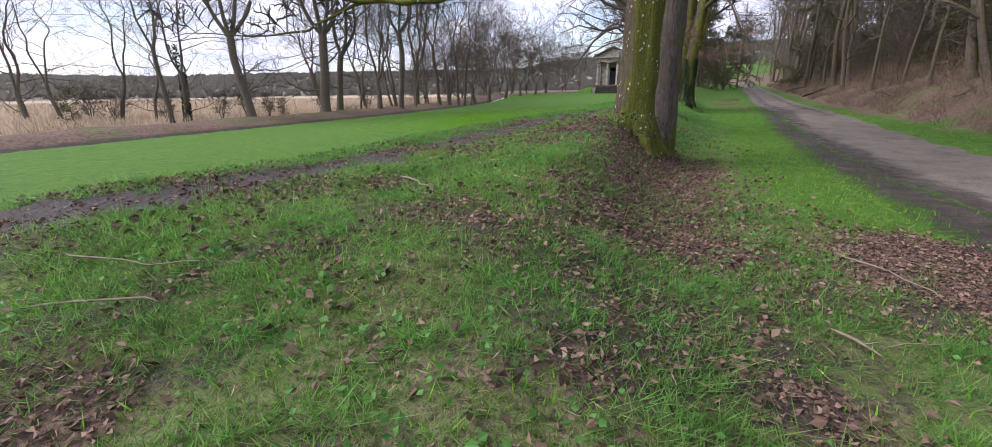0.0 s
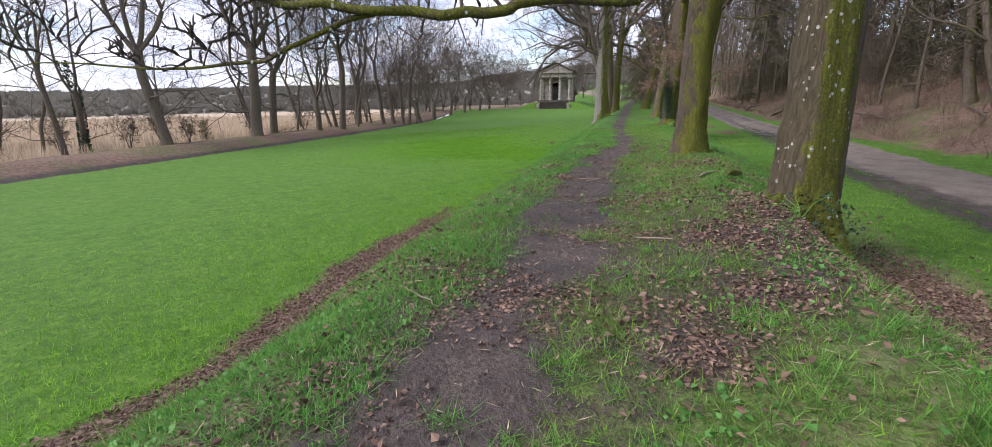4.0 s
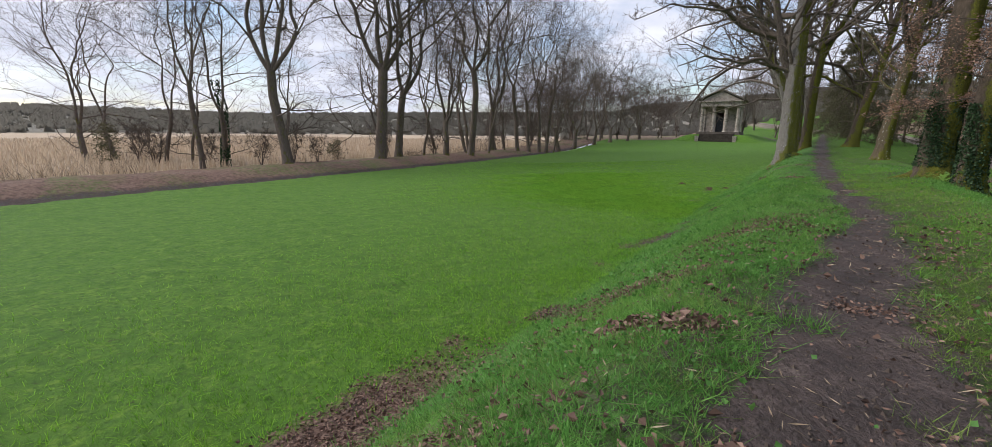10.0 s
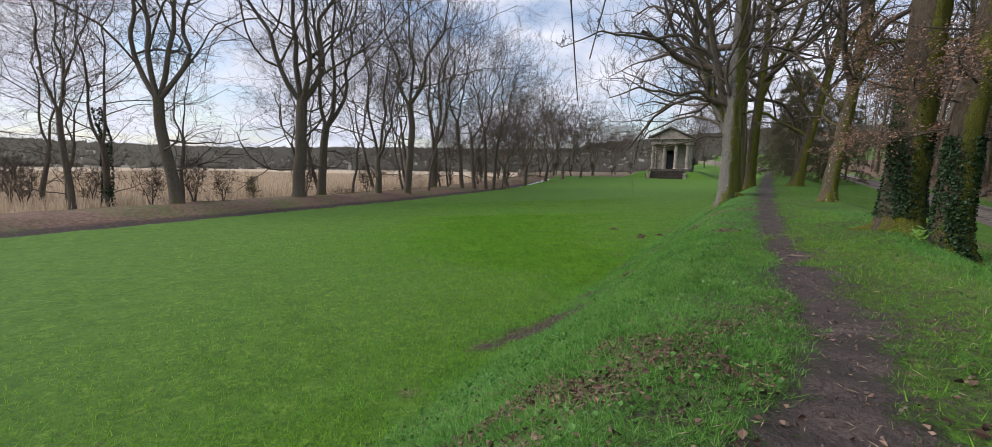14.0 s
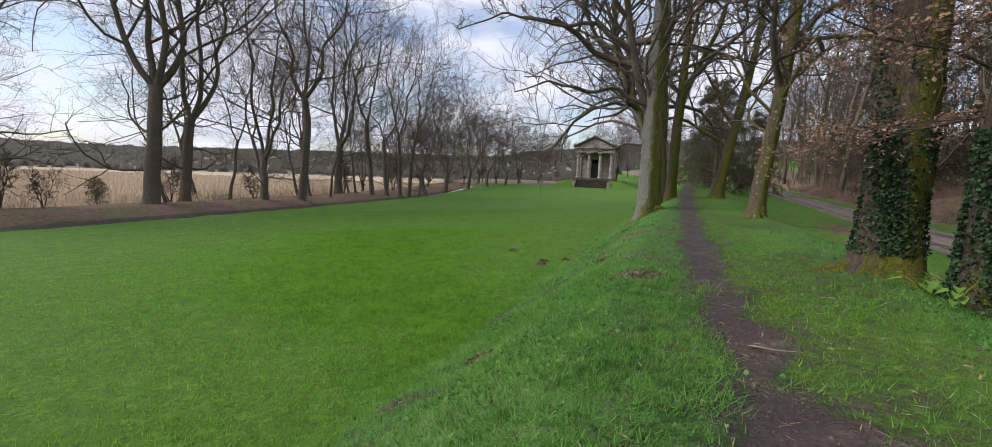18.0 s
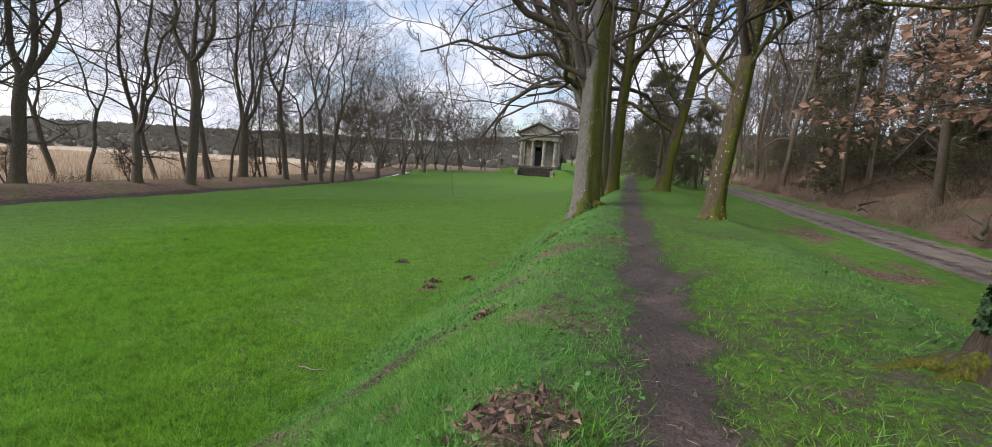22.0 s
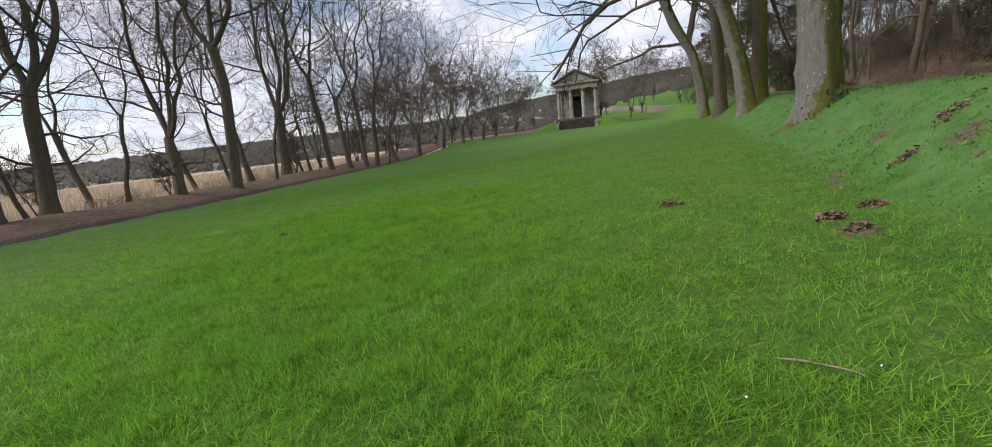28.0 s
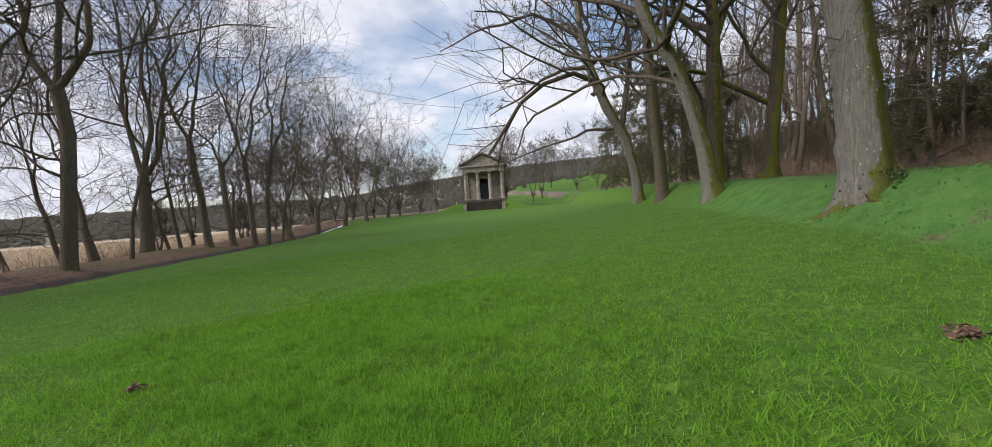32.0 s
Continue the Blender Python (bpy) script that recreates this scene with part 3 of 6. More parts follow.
    leaf = np.maximum(leaf, 0.62 * smooth(0.25, 0.75, w1 + 0.8 * w2) * smooth(-line - 0.6, -line + 0.3, u) * smooth(0.5, -0.5, u) * smooth(10, 14, y) * smooth(44, 38, y))
    road = smooth(-0.15, 0.35, r + 0.15 * w1) * smooth(ROAD_W + 0.15, ROAD_W - 0.3, r + 0.12 * w2)
    far = np.hypot(x, y)
    reed = smooth(-9.5, -12.0, s) * smooth(300, 260, far)
    litter = np.maximum(smooth(0.0, -0.5, s) * smooth(-12, -9.5, s), smooth(0.0, 1.1, r + 0.4 * w1 - ROAD_W - np.interp(y, [12, 24], [1.0, 0.2])))
    litter = np.where(y > 128, litter * smooth(140, 128, y), litter)
    litter = np.maximum(litter, smooth(250, 300, far))
    litter = np.maximum(litter, 0.9 * smooth(121, 128, y) * smooth(30, 24, x - 0.36 * (y - 122)))
    litter = litter * (0.62 + 0.38 * smooth(-0.4, 0.5, w3 + 0.6 * w1))
    weedy = smooth(-0.2, 0.8, u + line) * smooth(0.2, -0.8, u) * smooth(4, 8, y) * smooth(60, 45, y)
    weedy = np.maximum(weedy, 0.6 * smooth(1.0, 2.2, u) * smooth(4.6, 3.4, u) * smooth(4, 8, y) * smooth(40, 30, y))
    return np.stack([mud, leaf * (1 - road), road], -1), np.stack([reed, litter, weedy], -1)


def worn_top(x, y):
    """How worn and leaf-strewn the top of the bank is."""
    u, r, s, p = offsets(x, y)
    w = 0.5 + 0.5 * wave(x, y, 0.8, 3.3)
    top = smooth(-3.6, -2.4, u + 0.5 * w) * smooth(5.0, 4.0, u) * np.interp(y, [-2, 9, 13, 18, 40, 50], [0.62, 0.64, 0.4, 0.3, 0.18, 0])
    return np.maximum(top * (0.8 + 0.35 * w), 0.55 * smooth(-7, -5, x) * smooth(5.5, 3.5, y) * smooth(3.5, 1.5, p))


def ruts(x, y):
    """Wet dark wheel ruts and the churned near edge of the track."""
    u, r, s, p = offsets(x, y)
    w1, w2 = wave(x, y, 0.7, 1.3), wave(x, y, 1.9, 4.1)
    edge = smooth(1.1, 0.2, np.abs(r - 0.15 + 0.2 * w1)) * smooth(48, 22, y)
    lines = np.maximum(np.exp(-((r - 0.85 + 0.1 * w1) / 0.3) ** 2), np.exp(-((r - 2.35 + 0.1 * w1) / 0.28) ** 2)) * (0.35 + 0.65 * smooth(14, 30, y))
    return np.clip(np.maximum(edge * (0.75 + 0.25 * w2), 0.8 * lines), 0, 1)


def axis(parts):
    out = [np.arange(a, b, st) for a, b, st in parts]
    return np.concatenate(out)


def mesh_from(name, verts, faces_flat, sizes, material, smooth_shade=True):
    """A mesh from arrays: vertices, loop indices, and the corners of each face."""
    me = bpy.data.meshes.new(name)
    verts = np.ascontiguousarray(verts, dtype=np.float32)
    me.vertices.add(len(verts))
    me.vertices.foreach_set("co", verts.ravel())
    me.loops.add(len(faces_flat))
    me.loops.foreach_set("vertex_index", np.ascontiguousarray(faces_flat, dtype=np.int32))
    starts = np.concatenate([[0], np.cumsum(sizes)[:-1]]).astype(np.int32)
    me.polygons.add(len(sizes))
    me.polygons.foreach_set("loop_start", starts)
    me.polygons.foreach_set("use_smooth", np.full(len(sizes), smooth_shade))
    me.materials.append(material)
    me.update(calc_edges=True)
    return me


GX = axis([(-3000, -400, 130), (-400, -90, 14), (-90, -36, 1.6), (-36, -8, 0.5), (-8, 19, 0.2), (19, 46, 0.5), (46, 110, 2), (110, 400, 14), (400, 3001, 130)])
GY = axis([(-1500, -100, 90), (-100, -12, 4), (-12, -1, 0.5), (-1, 46, 0.2), (46, 70, 0.4), (70, 140, 1.0), (140, 400, 9), (400, 3600, 110)])
gx, gy = np.meshgrid(GX, GY)
gv = np.stack([gx, gy, land(gx, gy)], -1).reshape(-1, 3)
ma, mb = masks(gx, gy)
ma, mb = ma.reshape(-1, 3), mb.reshape(-1, 3)
mc = np.stack([worn_top(gx, gy).ravel(), ruts(gx, gy).ravel(), np.zeros(gx.size)], -1)
nx_, ny_ = len(GX), len(GY)
i0 = (np.arange(ny_ - 1)[:, None] * nx_ + np.arange(nx_ - 1)[None]).ravel()
quads = np.stack([i0, i0 + 1, i0 + nx_ + 1, i0 + nx_], -1)
centre_road, centre_mud = ma[quads, 2].mean(1), ma[quads, 0].mean(1)
qc = gv[quads].mean(1)
on_path = offsets(qc[:, 0], qc[:, 1])[3] < 0.8
pick = np.where(centre_road > 0.5, 1, np.where((centre_mud > 0.5) & on_path & (qc[:, 1] < 80), 2, 0))


def ground_piece(name, q, label, category):
    used, inv = np.unique(q.ravel(), return_inverse=True)
    me = mesh_from(name, gv[used], inv, np.full(len(q), 4), M_GROUND)
    for nm, src in (("mask_a", ma), ("mask_b", mb), ("mask_c", mc)):
        at = me.color_attributes.new(nm, "FLOAT_COLOR", "POINT")
        at.data.foreach_set("color", np.concatenate([src[used], np.ones((len(used), 1))], 1).astype(np.float32).ravel())
    return tagged(new(name, me), label, category, kind="structure")


ground_piece("ground", quads[pick == 0], "bright green winter meadow grass with leaf drifts and brown marsh beyond", "ground")
ground_piece("road", quads[pick == 1], "pale brown gravel track with muddy edges beside the wood", "road")
ground_piece("footpath", quads[pick == 2], "dark trodden mud footpath along the grassy bank", "path")


def at_ground(x, y):
    return float(land(x, y))

# ---- trees ----
def unit(v):
    return v / np.maximum(np.linalg.norm(v, axis=-1, keepdims=True), 1e-9)


def tube_arrays(pts, rad, sides):
    """Tapered tubes along B polylines of N points each: vertices and quads."""
    B, N, _ = pts.shape
    tan = unit(np.gradient(pts, axis=1))
    ref = np.where(np.abs(tan[:, :1, 2:3]) > 0.8, np.array([[[1.0, 0.1, 0]]]), np.array([[[0.1, 0.05, 1.0]]]))
    a = unit(np.cross(tan, ref))
    b = np.cross(tan, a)
    ang = np.arange(sides) * 2 * np.pi / sides
    ring = a[:, :, None] * np.cos(ang)[None, None, :, None] + b[:, :, None] * np.sin(ang)[None, None, :, None]
    v = pts[:, :, None] + ring * rad[:, :, None, None]
    base = (np.arange(B) * N * sides)[:, None, None] + (np.arange(N - 1) * sides)[None, :, None] + np.arange(sides)[None, None]
    nxt = (np.arange(B) * N * sides)[:, None, None] + (np.arange(N - 1) * sides)[None, :, None] + (np.arange(sides) + 1)[None, None] % sides
    q = np.stack([base, nxt, nxt + sides, base + sides], -1).reshape(-1, 4)
    return v.reshape(-1, 3), q


class Heap:
    """Gathers arrays of vertices and quads for one mesh."""

    def __init__(self):
        self.v, self.q, self.count = [], [], 0

    def add(self, v, q):
        self.v.append(v), self.q.append(q + self.count)
        self.count += len(v)

    def mesh(self, name, material, smooth_shade=True):
        q = np.concatenate(self.q)
        return mesh_from(name, np.concatenate(self.v), q.ravel(), np.full(len(q), q.shape[1]), material, smooth_shade)


def child(name, me, parent, label=""):
    ob = new(name, me)
    ob.parent = parent
    return tagged(ob, label)


def thing(name, place, label, category, group="", kind="", turn=0.0):
    ob = new(name)
    ob.matrix_world = pose(*place, 0, 0, turn)
    ob.empty_display_size = 0.2
    return tagged(ob, label, category, group, kind)


def sprout(rng, pts, rad, count, ratio, angle, lo=0.25, hi=1.0, up=0.25, shrink=0.55, min_r=0.006, thin=0.55):
    """Starts of child branches along parent polylines: place, direction, length, radius."""
    B, N, _ = pts.shape
    seg = np.linalg.norm(np.diff(pts, axis=1), axis=-1).sum(1)
    s = lo + (hi - lo) * (np.arange(count)[None] + rng.random((B, count))) / count
    f = s * (N - 1)
    i = np.clip(f.astype(int), 0, N - 2)
    w = (f - i)[..., None]
    rows = np.arange(B)[:, None]
    p = pts[rows, i] * (1 - w) + pts[rows, i + 1] * w
    t = unit(pts[rows, i + 1] - pts[rows, i])
    r = rad[rows, i] * (1 - w[..., 0]) + rad[rows, i + 1] * w[..., 0]
    rnd = unit(rng.normal(size=p.shape))
    side = unit(np.cross(t, rnd))
    a = np.radians(angle) * (0.7 + 0.6 * rng.random(s.shape))[..., None]
    d = unit(t * np.cos(a) + side * np.sin(a) + np.array([0, 0, up]))
    ln = seg[:, None] * ratio * (1.0 - shrink * s) * (0.6 + 0.8 * rng.random(s.shape))
    return p.reshape(-1, 3), d.reshape(-1, 3), ln.ravel(), np.maximum(r.ravel() * thin, min_r)


def extend(rng, p, d, ln, r, n, wobble=0.22, up=0.08, tip=0.3, min_r=0.004):
    """Grow branches from their starts: polylines of n points with tapering radii."""
    pts = [p]
    step = ln[:, None] / (n - 1)
    bend = rng.normal(size=p.shape) * wobble * 0.4
    for k in range(n - 1):
        d = unit(d + rng.normal(size=d.shape) * wobble + bend + np.array([0, 0, up]))
        pts.append(pts[-1] + d * step)
    w = np.linspace(0, 1, n)[None]
    return np.stack(pts, 1), np.maximum(r[:, None] * (1 - w * (1 - tip)), min_r)


def trunk_mesh(name, pts, rad, material, sides=12, flare=1.0, seed=0, furrow=0.0):
    """A trunk or stem with swelling roots and an uneven skin, densified along its line."""
    rng = np.random.default_rng(seed)
    pts, rad = np.asarray(pts, float), np.asarray(rad, float)
    n = max(8, int(len(pts) * (9 if furrow else 4)))
    t = np.linspace(0, len(pts) - 1, n)
    k = np.arange(len(pts))
    line = np.stack([np.interp(t, k, pts[:, c]) for c in range(3)], -1)
    for _ in range(1):
        line[1:-1] = 0.25 * line[:-2] + 0.5 * line[1:-1] + 0.25 * line[2:]
    r = np.interp(t, k, rad)
    if flare:
        extra = np.array([0.0, 0.06, 0.16, 0.32, 0.55])
        at = np.concatenate([line[:1] + (line[1:2] - line[:1]) * (extra / max(np.linalg.norm(line[1] - line[0]), 0.01))[:, None]])
        keep = np.linalg.norm(line - line[0], axis=1) > 0.7
        line, r = np.concatenate([at, line[keep]]), np.concatenate([np.full(5, r[0]), r[keep]])
    v, q = tube_arrays(line[None], r[None], sides)
    v = v.reshape(len(line), sides, 3)
    ang = np.arange(sides) * 2 * np.pi / sides
    h = np.linalg.norm(line - line[0], axis=1)
    lob = sum(np.cos(ang * m + rng.random() * 6.3)[None] * a for m, a in ((2, 0.05), (3, 0.06), (5, 0.035)))
    roots = (0.5 + 0.5 * np.cos(ang * rng.integers(4, 6) + rng.random() * 6.3))[None]
    grow = 1 + lob + rng.normal(size=(len(line), sides)) * (0.012 if furrow else 0.018)
    if furrow:
        aa, hh = ang[None] + 0.12 * np.sin(h[:, None] * 1.7), h[:, None]
        grow = grow + furrow * (np.abs(np.sin(aa * 9 + 0.8 * np.sin(hh * 2.3))) - 0.6) + 0.8 * furrow * np.sin(aa * 4 + hh * 1.3) * np.sin(hh * 2.1 + 2 * aa)
        for _ in range(5):  # burrs and knots
            ka, kh = rng.random() * 6.28, 0.5 + rng.random() * 4
            grow = grow + 0.14 * np.exp(-((np.angle(np.exp(1j * (ang[None] - ka)))) / 0.35) ** 2 - ((hh - kh) / 0.18) ** 2)
    if flare:
        grow = grow + flare * (0.25 + 0.9 * roots) * np.exp(-h / 0.28)[:, None] + 0.12 * flare * np.exp(-h / 0.9)[:, None]
    v = line[:, None] + (v - line[:, None]) * grow[..., None]
    me = mesh_from(name, v.reshape(-1, 3), q.ravel(), np.full(len(q), 4), material)
    return me, line, r


def bare_tree(name, place, stems, label, category="tree", bark_mat=None, seed=0, sides=12, flare=1.0, limbs=7, twigs=(5, 5, 4),
              limb_len=0.55, group="", lo=0.35, spread=55, extra=(), up=0.22, wob=0.2, fine_r=0.011, turn=0.0, sub_sides=5, low_limbs=2, extra_twigs=(9, 4, 3), stem_mat=None, limb_mat=None, limb_thin=0.5, stem_lo=0.2):
    """A leafless tree. stems: polylines (x, y, z, radius) relative to its foot; the first is the trunk. Limbs, boughs and twigs grow from
    them. extra: named low limbs given as polylines of their own."""
    rng = np.random.default_rng(seed)
    bark_mat = bark_mat or M_BARK
    root = thing(name, place, label, category, group, turn=turn)
    heap = Heap()
    for i, st in enumerate(stems):
        st = np.array(st, float)
        me, line, r = trunk_mesh("trunk" if i == 0 else "stem", st[:, :3], st[:, 3], stem_mat if i and stem_mat else bark_mat, sides, flare if i == 0 else 0, seed + i, 0.05 if sides >= 16 else 0.0)
        child("trunk" if i == 0 else "stem", me, root)
        if limbs == 0 and not extra:
            continue
        idx = np.linspace(0, len(line) - 1, 12)
        pts = np.stack([np.interp(idx, np.arange(len(line)), line[:, c]) for c in range(3)], -1)[None]
        rad = np.interp(idx, np.arange(len(r)), r)[None]
        start = lo if i == 0 else stem_lo
        count = limbs if (i or len(stems) == 1 or low_limbs < 3) else low_limbs
        if count:
            p, d, ln, r1 = sprout(rng, pts, rad, count, limb_len, spread, start, 0.99, up, 0.42, 0.02, limb_thin if count == limbs else 0.22)
            if count != limbs:
                ln, d = np.clip(1.25 * ln, 3.0, 6.5), unit(d * np.array([1, 1, 0.3]))
            L1, R1 = extend(rng, p, d, ln, r1, 9, wob, 0.06, 0.3, 0.012)
            for k in range(len(L1)):
                v, q = tube_arrays(L1[k:k + 1], R1[k:k + 1], 7)
                child("limb", mesh_from("limb", v, q.ravel(), np.full(len(q), 4), limb_mat or bark_mat), root)
            grow_twigs(rng, heap, L1, R1, twigs, wob, fine_r, sub_sides)
            if count == limbs:  # top of the stem itself
                grow_twigs(rng, heap, pts[:, 5:], rad[:, 5:], (twigs[0] + 1, *twigs[1:]), wob, fine_r, sub_sides)
    for e in extra:
        e = np.array(e, float)
        tt = np.linspace(0, len(e) - 1, 3 * len(e) - 2)
        e = np.stack([np.interp(tt, np.arange(len(e)), e[:, c]) for c in range(4)], -1)
        e[1:, :3] += rng.normal(size=(len(e) - 1, 3)) * 0.07 * np.clip(e[1:, 3:] / 0.08, 0.6, 1.2)
        me, line, r = trunk_mesh("limb", e[:, :3], e[:, 3], limb_mat or bark_mat, 9, 0, seed + 77)
        child("limb", me, root)
        idx = np.linspace(0, len(line) - 1, 12)
        pts = np.stack([np.interp(idx, np.arange(len(line)), line[:, c]) for c in range(3)], -1)[None]
        er = np.interp(idx, np.arange(len(r)), r)[None]
        p, d, ln, r1 = sprout(rng, pts, er, extra_twigs[0], 0.14, 50, 0.15, 1.0, 0.55, 0.2, fine_r, 0.4)
        d[:, 2] = np.abs(d[:, 2])
        P, R = extend(rng, p, unit(d), ln, r1, 7, wob + 0.04, 0.1, 0.4, fine_r * 0.7)
        heap.add(*tube_arrays(P, R, sub_sides))
        grow_twigs(rng, heap, P, R, extra_twigs[1:], wob + 0.04, fine_r, 3, 0.35)
    if heap.v:
        tagged(child("crown", heap.mesh("crown", M_TWIG), root), "bare branching twigs", kind="stuff")
    return root


def grow_twigs(rng, heap, P, R, counts, wob, fine_r, sides, up=0.1):
    ratio, ang = (0.58, 0.62, 0.66), (55, 50, 46)
    for k, c in enumerate(counts):
        least = fine_r * (1.7, 1.15, 0.75)[k]
        p, d, ln, r = sprout(rng, P, R, c, ratio[k], ang[k], 0.2, 1.0, up, 0.35, least, 0.62)
        P, R = extend(rng, p, d, ln, r, (6, 3, 2)[k], wob + 0.03, 0.05, 0.5, least * 0.7)
        heap.add(*tube_arrays(P, R, (sides, 3, 3)[k]))


def stem(rng, h, r, lean=(0.0, 0.0), n=7, wob=0.14, start=(0, 0, -0.15), top=0.22):
    """A wavering stem: its height, foot radius and the lean of its top."""
    out, x, y = [], 0.0, 0.0
    for k in range(n):
        f = k / (n - 1)
        out.append((start[0] + lean[0] * f + x, start[1] + lean[1] * f + y, start[2] + h * f, r * (1 - (1 - top) * f)))
        x, y = x + rng.normal() * wob * (0.4 + f), y + rng.normal() * wob * (0.4 + f)
    return out


def forked(seed, h, r, fork, lean=(0, 0), arms=((-1.2, 0, 1.0), (1.3, 0.3, 0.9)), wob=0.14):
    """Trunk up to the fork and rising arms: (lean x, lean y, share of height)."""
    rng = np.random.default_rng(seed)
    trunk = stem(rng, fork + 0.15, r, lean, 5, wob * 0.5, top=0.82)
    out = [trunk]
    x, y, z, r1 = trunk[-1]
    for ax, ay, share in arms:
        a = stem(rng, (h - fork) * share, r1 * 0.58, (ax, ay), 11, wob, (x, y, z - 0.25), 0.16)
        # arms swing outward early, then rise
        a = [(px + ax * 0.16 * math.sin(math.pi * min(1, k / 4)), py + ay * 0.12 * math.sin(math.pi * min(1, k / 4)), pz, pr) for k, (px, py, pz, pr) in enumerate(a)]
        out.append(a)
    return out

# ---- the row of trees beyond the stream ----
def base_of(x, y):
    return (x, y, at_ground(x, y))


ROW = "bare trees along the stream bank"

def row_tree(x, y, h, r, fork, lean, arms, ivy=False):
    n = len([o for o in bpy.data.objects if o.name.startswith("bare_tree")])
    slim = r < 0.2
    return bare_tree("bare_tree", base_of(x, y), forked(100 + n, h, r * 0.86 if r > 0.44 else r * 0.78, fork, lean, arms, 0.3),
                     "tall bare tree with an ivy-clad trunk on the stream bank" if ivy else "tall leafless tree with forked grey-brown trunk on the stream bank", seed=100 + n,
                     sides=10, flare=0.5, limbs=7 if slim else (9 if len(arms) < 3 else 7), twigs=(5, 4, 3), limb_len=0.42 if slim else 0.72, lo=0.28, spread=62, up=0.06, wob=0.2, group=ROW, fine_r=0.0085, sub_sides=3,
                     low_limbs=3 if slim else 4, limb_thin=0.5, stem_lo=0.08)


row_tree(-50.5, 52.0, 17, 0.4, 3.5, (-0.8, 0), ((-1.5, 0, 1), (1.6, 0, 0.9)))
row_tree(-46.0, 51.5, 16, 0.28, 4.0, (-1.6, 0), ((-1.2, 0, 1), (1.0, 0, 0.8)))
row_tree(-29.7, 44.0, 19, 0.26, 7.0, (-0.8, 0), ((-2.8, 0.2, 1), (0.6, 0.3, 0.95), (2.8, 0.2, 0.7)))
ivied = row_tree(-30.3, 47.2, 18, 0.3, 5.0, (0.3, 0), ((-1.6, 0, 1), (1.3, 0, 0.9)), ivy=True)
row_tree(-22.8, 45.0, 23, 0.46, 7.2, (-1.3, 0), ((-5.0, 0.5, 0.9), (-1.2, -0.4, 1), (2.6, 0.4, 1), (4.5, 0.5, 0.7)))
row_tree(-19.0, 54.0, 25, 0.6, 8.2, (0.2, 0), ((-5.5, 0.3, 0.85), (-1.8, 0.8, 1), (1.5, -0.5, 1), (5.0, 0.2, 0.8)))
row_tree(-18.2, 56.4, 23, 0.46, 6.2, (0.4, 0), ((-1.4, 0.3, 1), (1.6, 0.3, 1), (4.5, 0.3, 0.75)))
row_tree(-14.9, 62.3, 20, 0.42, 3.6, (0.1, 0), ((-2.0, 0.2, 1), (1.6, 0.3, 0.95), (3.6, -0.6, 0.7)))
row_tree(-12.85, 65.5, 24, 0.46, 9.5, (0.2, 0), ((-3.6, 0.2, 0.9), (0.4, 0.4, 1), (4.0, 0, 0.85)))
row_tree(-12.2, 74.9, 23, 0.5, 5.5, (0.1, 0), ((-1.6, 0.4, 1), (1.6, 0.2, 0.95), (3.8, 0.5, 0.75)))
row_tree(-9.0, 78.2, 22, 0.4, 9.0, (-0.8, 0), ((-3.0, 0.2, 1), (1.6, 0.3, 0.9)))
row_tree(-7.6, 80.5, 18, 0.34, 7.0, (-0.6, 0), ((-0.8, 0, 0.5), (3.6, 0, 1)))
row_tree(-6.3, 82.5, 22, 0.34, 8.0, (0.1, 0), ((-1.6, 0, 1), (2.6, 0.3, 0.9)))
row_tree(-5.4, 84.0, 20, 0.34, 9.0, (0.5, 0), ((0.7, 0, 1), (2.4, 0, 0.9)))
row_tree(-3.6, 89.0, 15, 0.42, 3.5, (-0.8, 0), ((-3.0, 0, 0.9), (2.5, 0, 1)))
row_tree(-1.4, 97.0, 16, 0.45, 3.0, (0.3, 0), ((-2.5, 0, 1), (3.0, 0, 1)))
row_tree(2.2, 103.0, 17, 0.42, 3.0, (0.3, 0), ((-2.5, 0, 1), (3.4, 0, 1)))
row_tree(5.5, 110.0, 16, 0.42, 3.0, (0.3, 0), ((-3.5, 0, 1), (3.4, 0, 1)))
row_tree(9.5, 116.0, 14, 0.36, 2.6, (0.3, 0), ((-3.5, 0, 1), (3.4, 0, 1)))
row_tree(-24.0, 68.0, 17, 0.3, 6.0, (-1.5, 0), ((-1.5, 0, 1), (1.2, 0, 0.9)))
row_tree(-19.5, 74.0, 17, 0.28, 7.0, (-2.0, 0), ((-1.5, 0, 1), (1.2, 0, 0.9)))
row_tree(-17.0, 80.0, 17, 0.26, 7.0, (-1.6, 0), ((-1.5, 0, 1), (1.2, 0, 0.9)))
row_tree(-15.1, 74.2, 18, 0.28, 7.0, (-0.6, 0), ((-1.0, 0, 1), (1.0, 0, 0.9)))
row_tree(-38.5, 49.5, 16, 0.26, 5.0, (0.9, 0), ((-1.5, 0, 1), (1.2, 0, 0.9)))

for x, y, h, lx in ((-24.6, 47.6, 13, 0.5), (-20.4, 57.8, 14, -0.6), (-16.8, 60.2, 15, 0.5), (-13.8, 67.4, 15, -0.8), (-11.6, 70.2, 16, 0.6), (-10.6, 76.8, 16, -0.5), (-8.2, 83.6, 16, 0.4), (-33.0, 46.4, 13, 0.8), (-4.4, 86.6, 15, 0.8), (-12.6, 81.5, 14, -0.9)):
    row_tree(x, y, h, 0.17, 5.0, (lx, 0), ((-1.0, 0.2, 1), (0.9, -0.2, 0.9)))

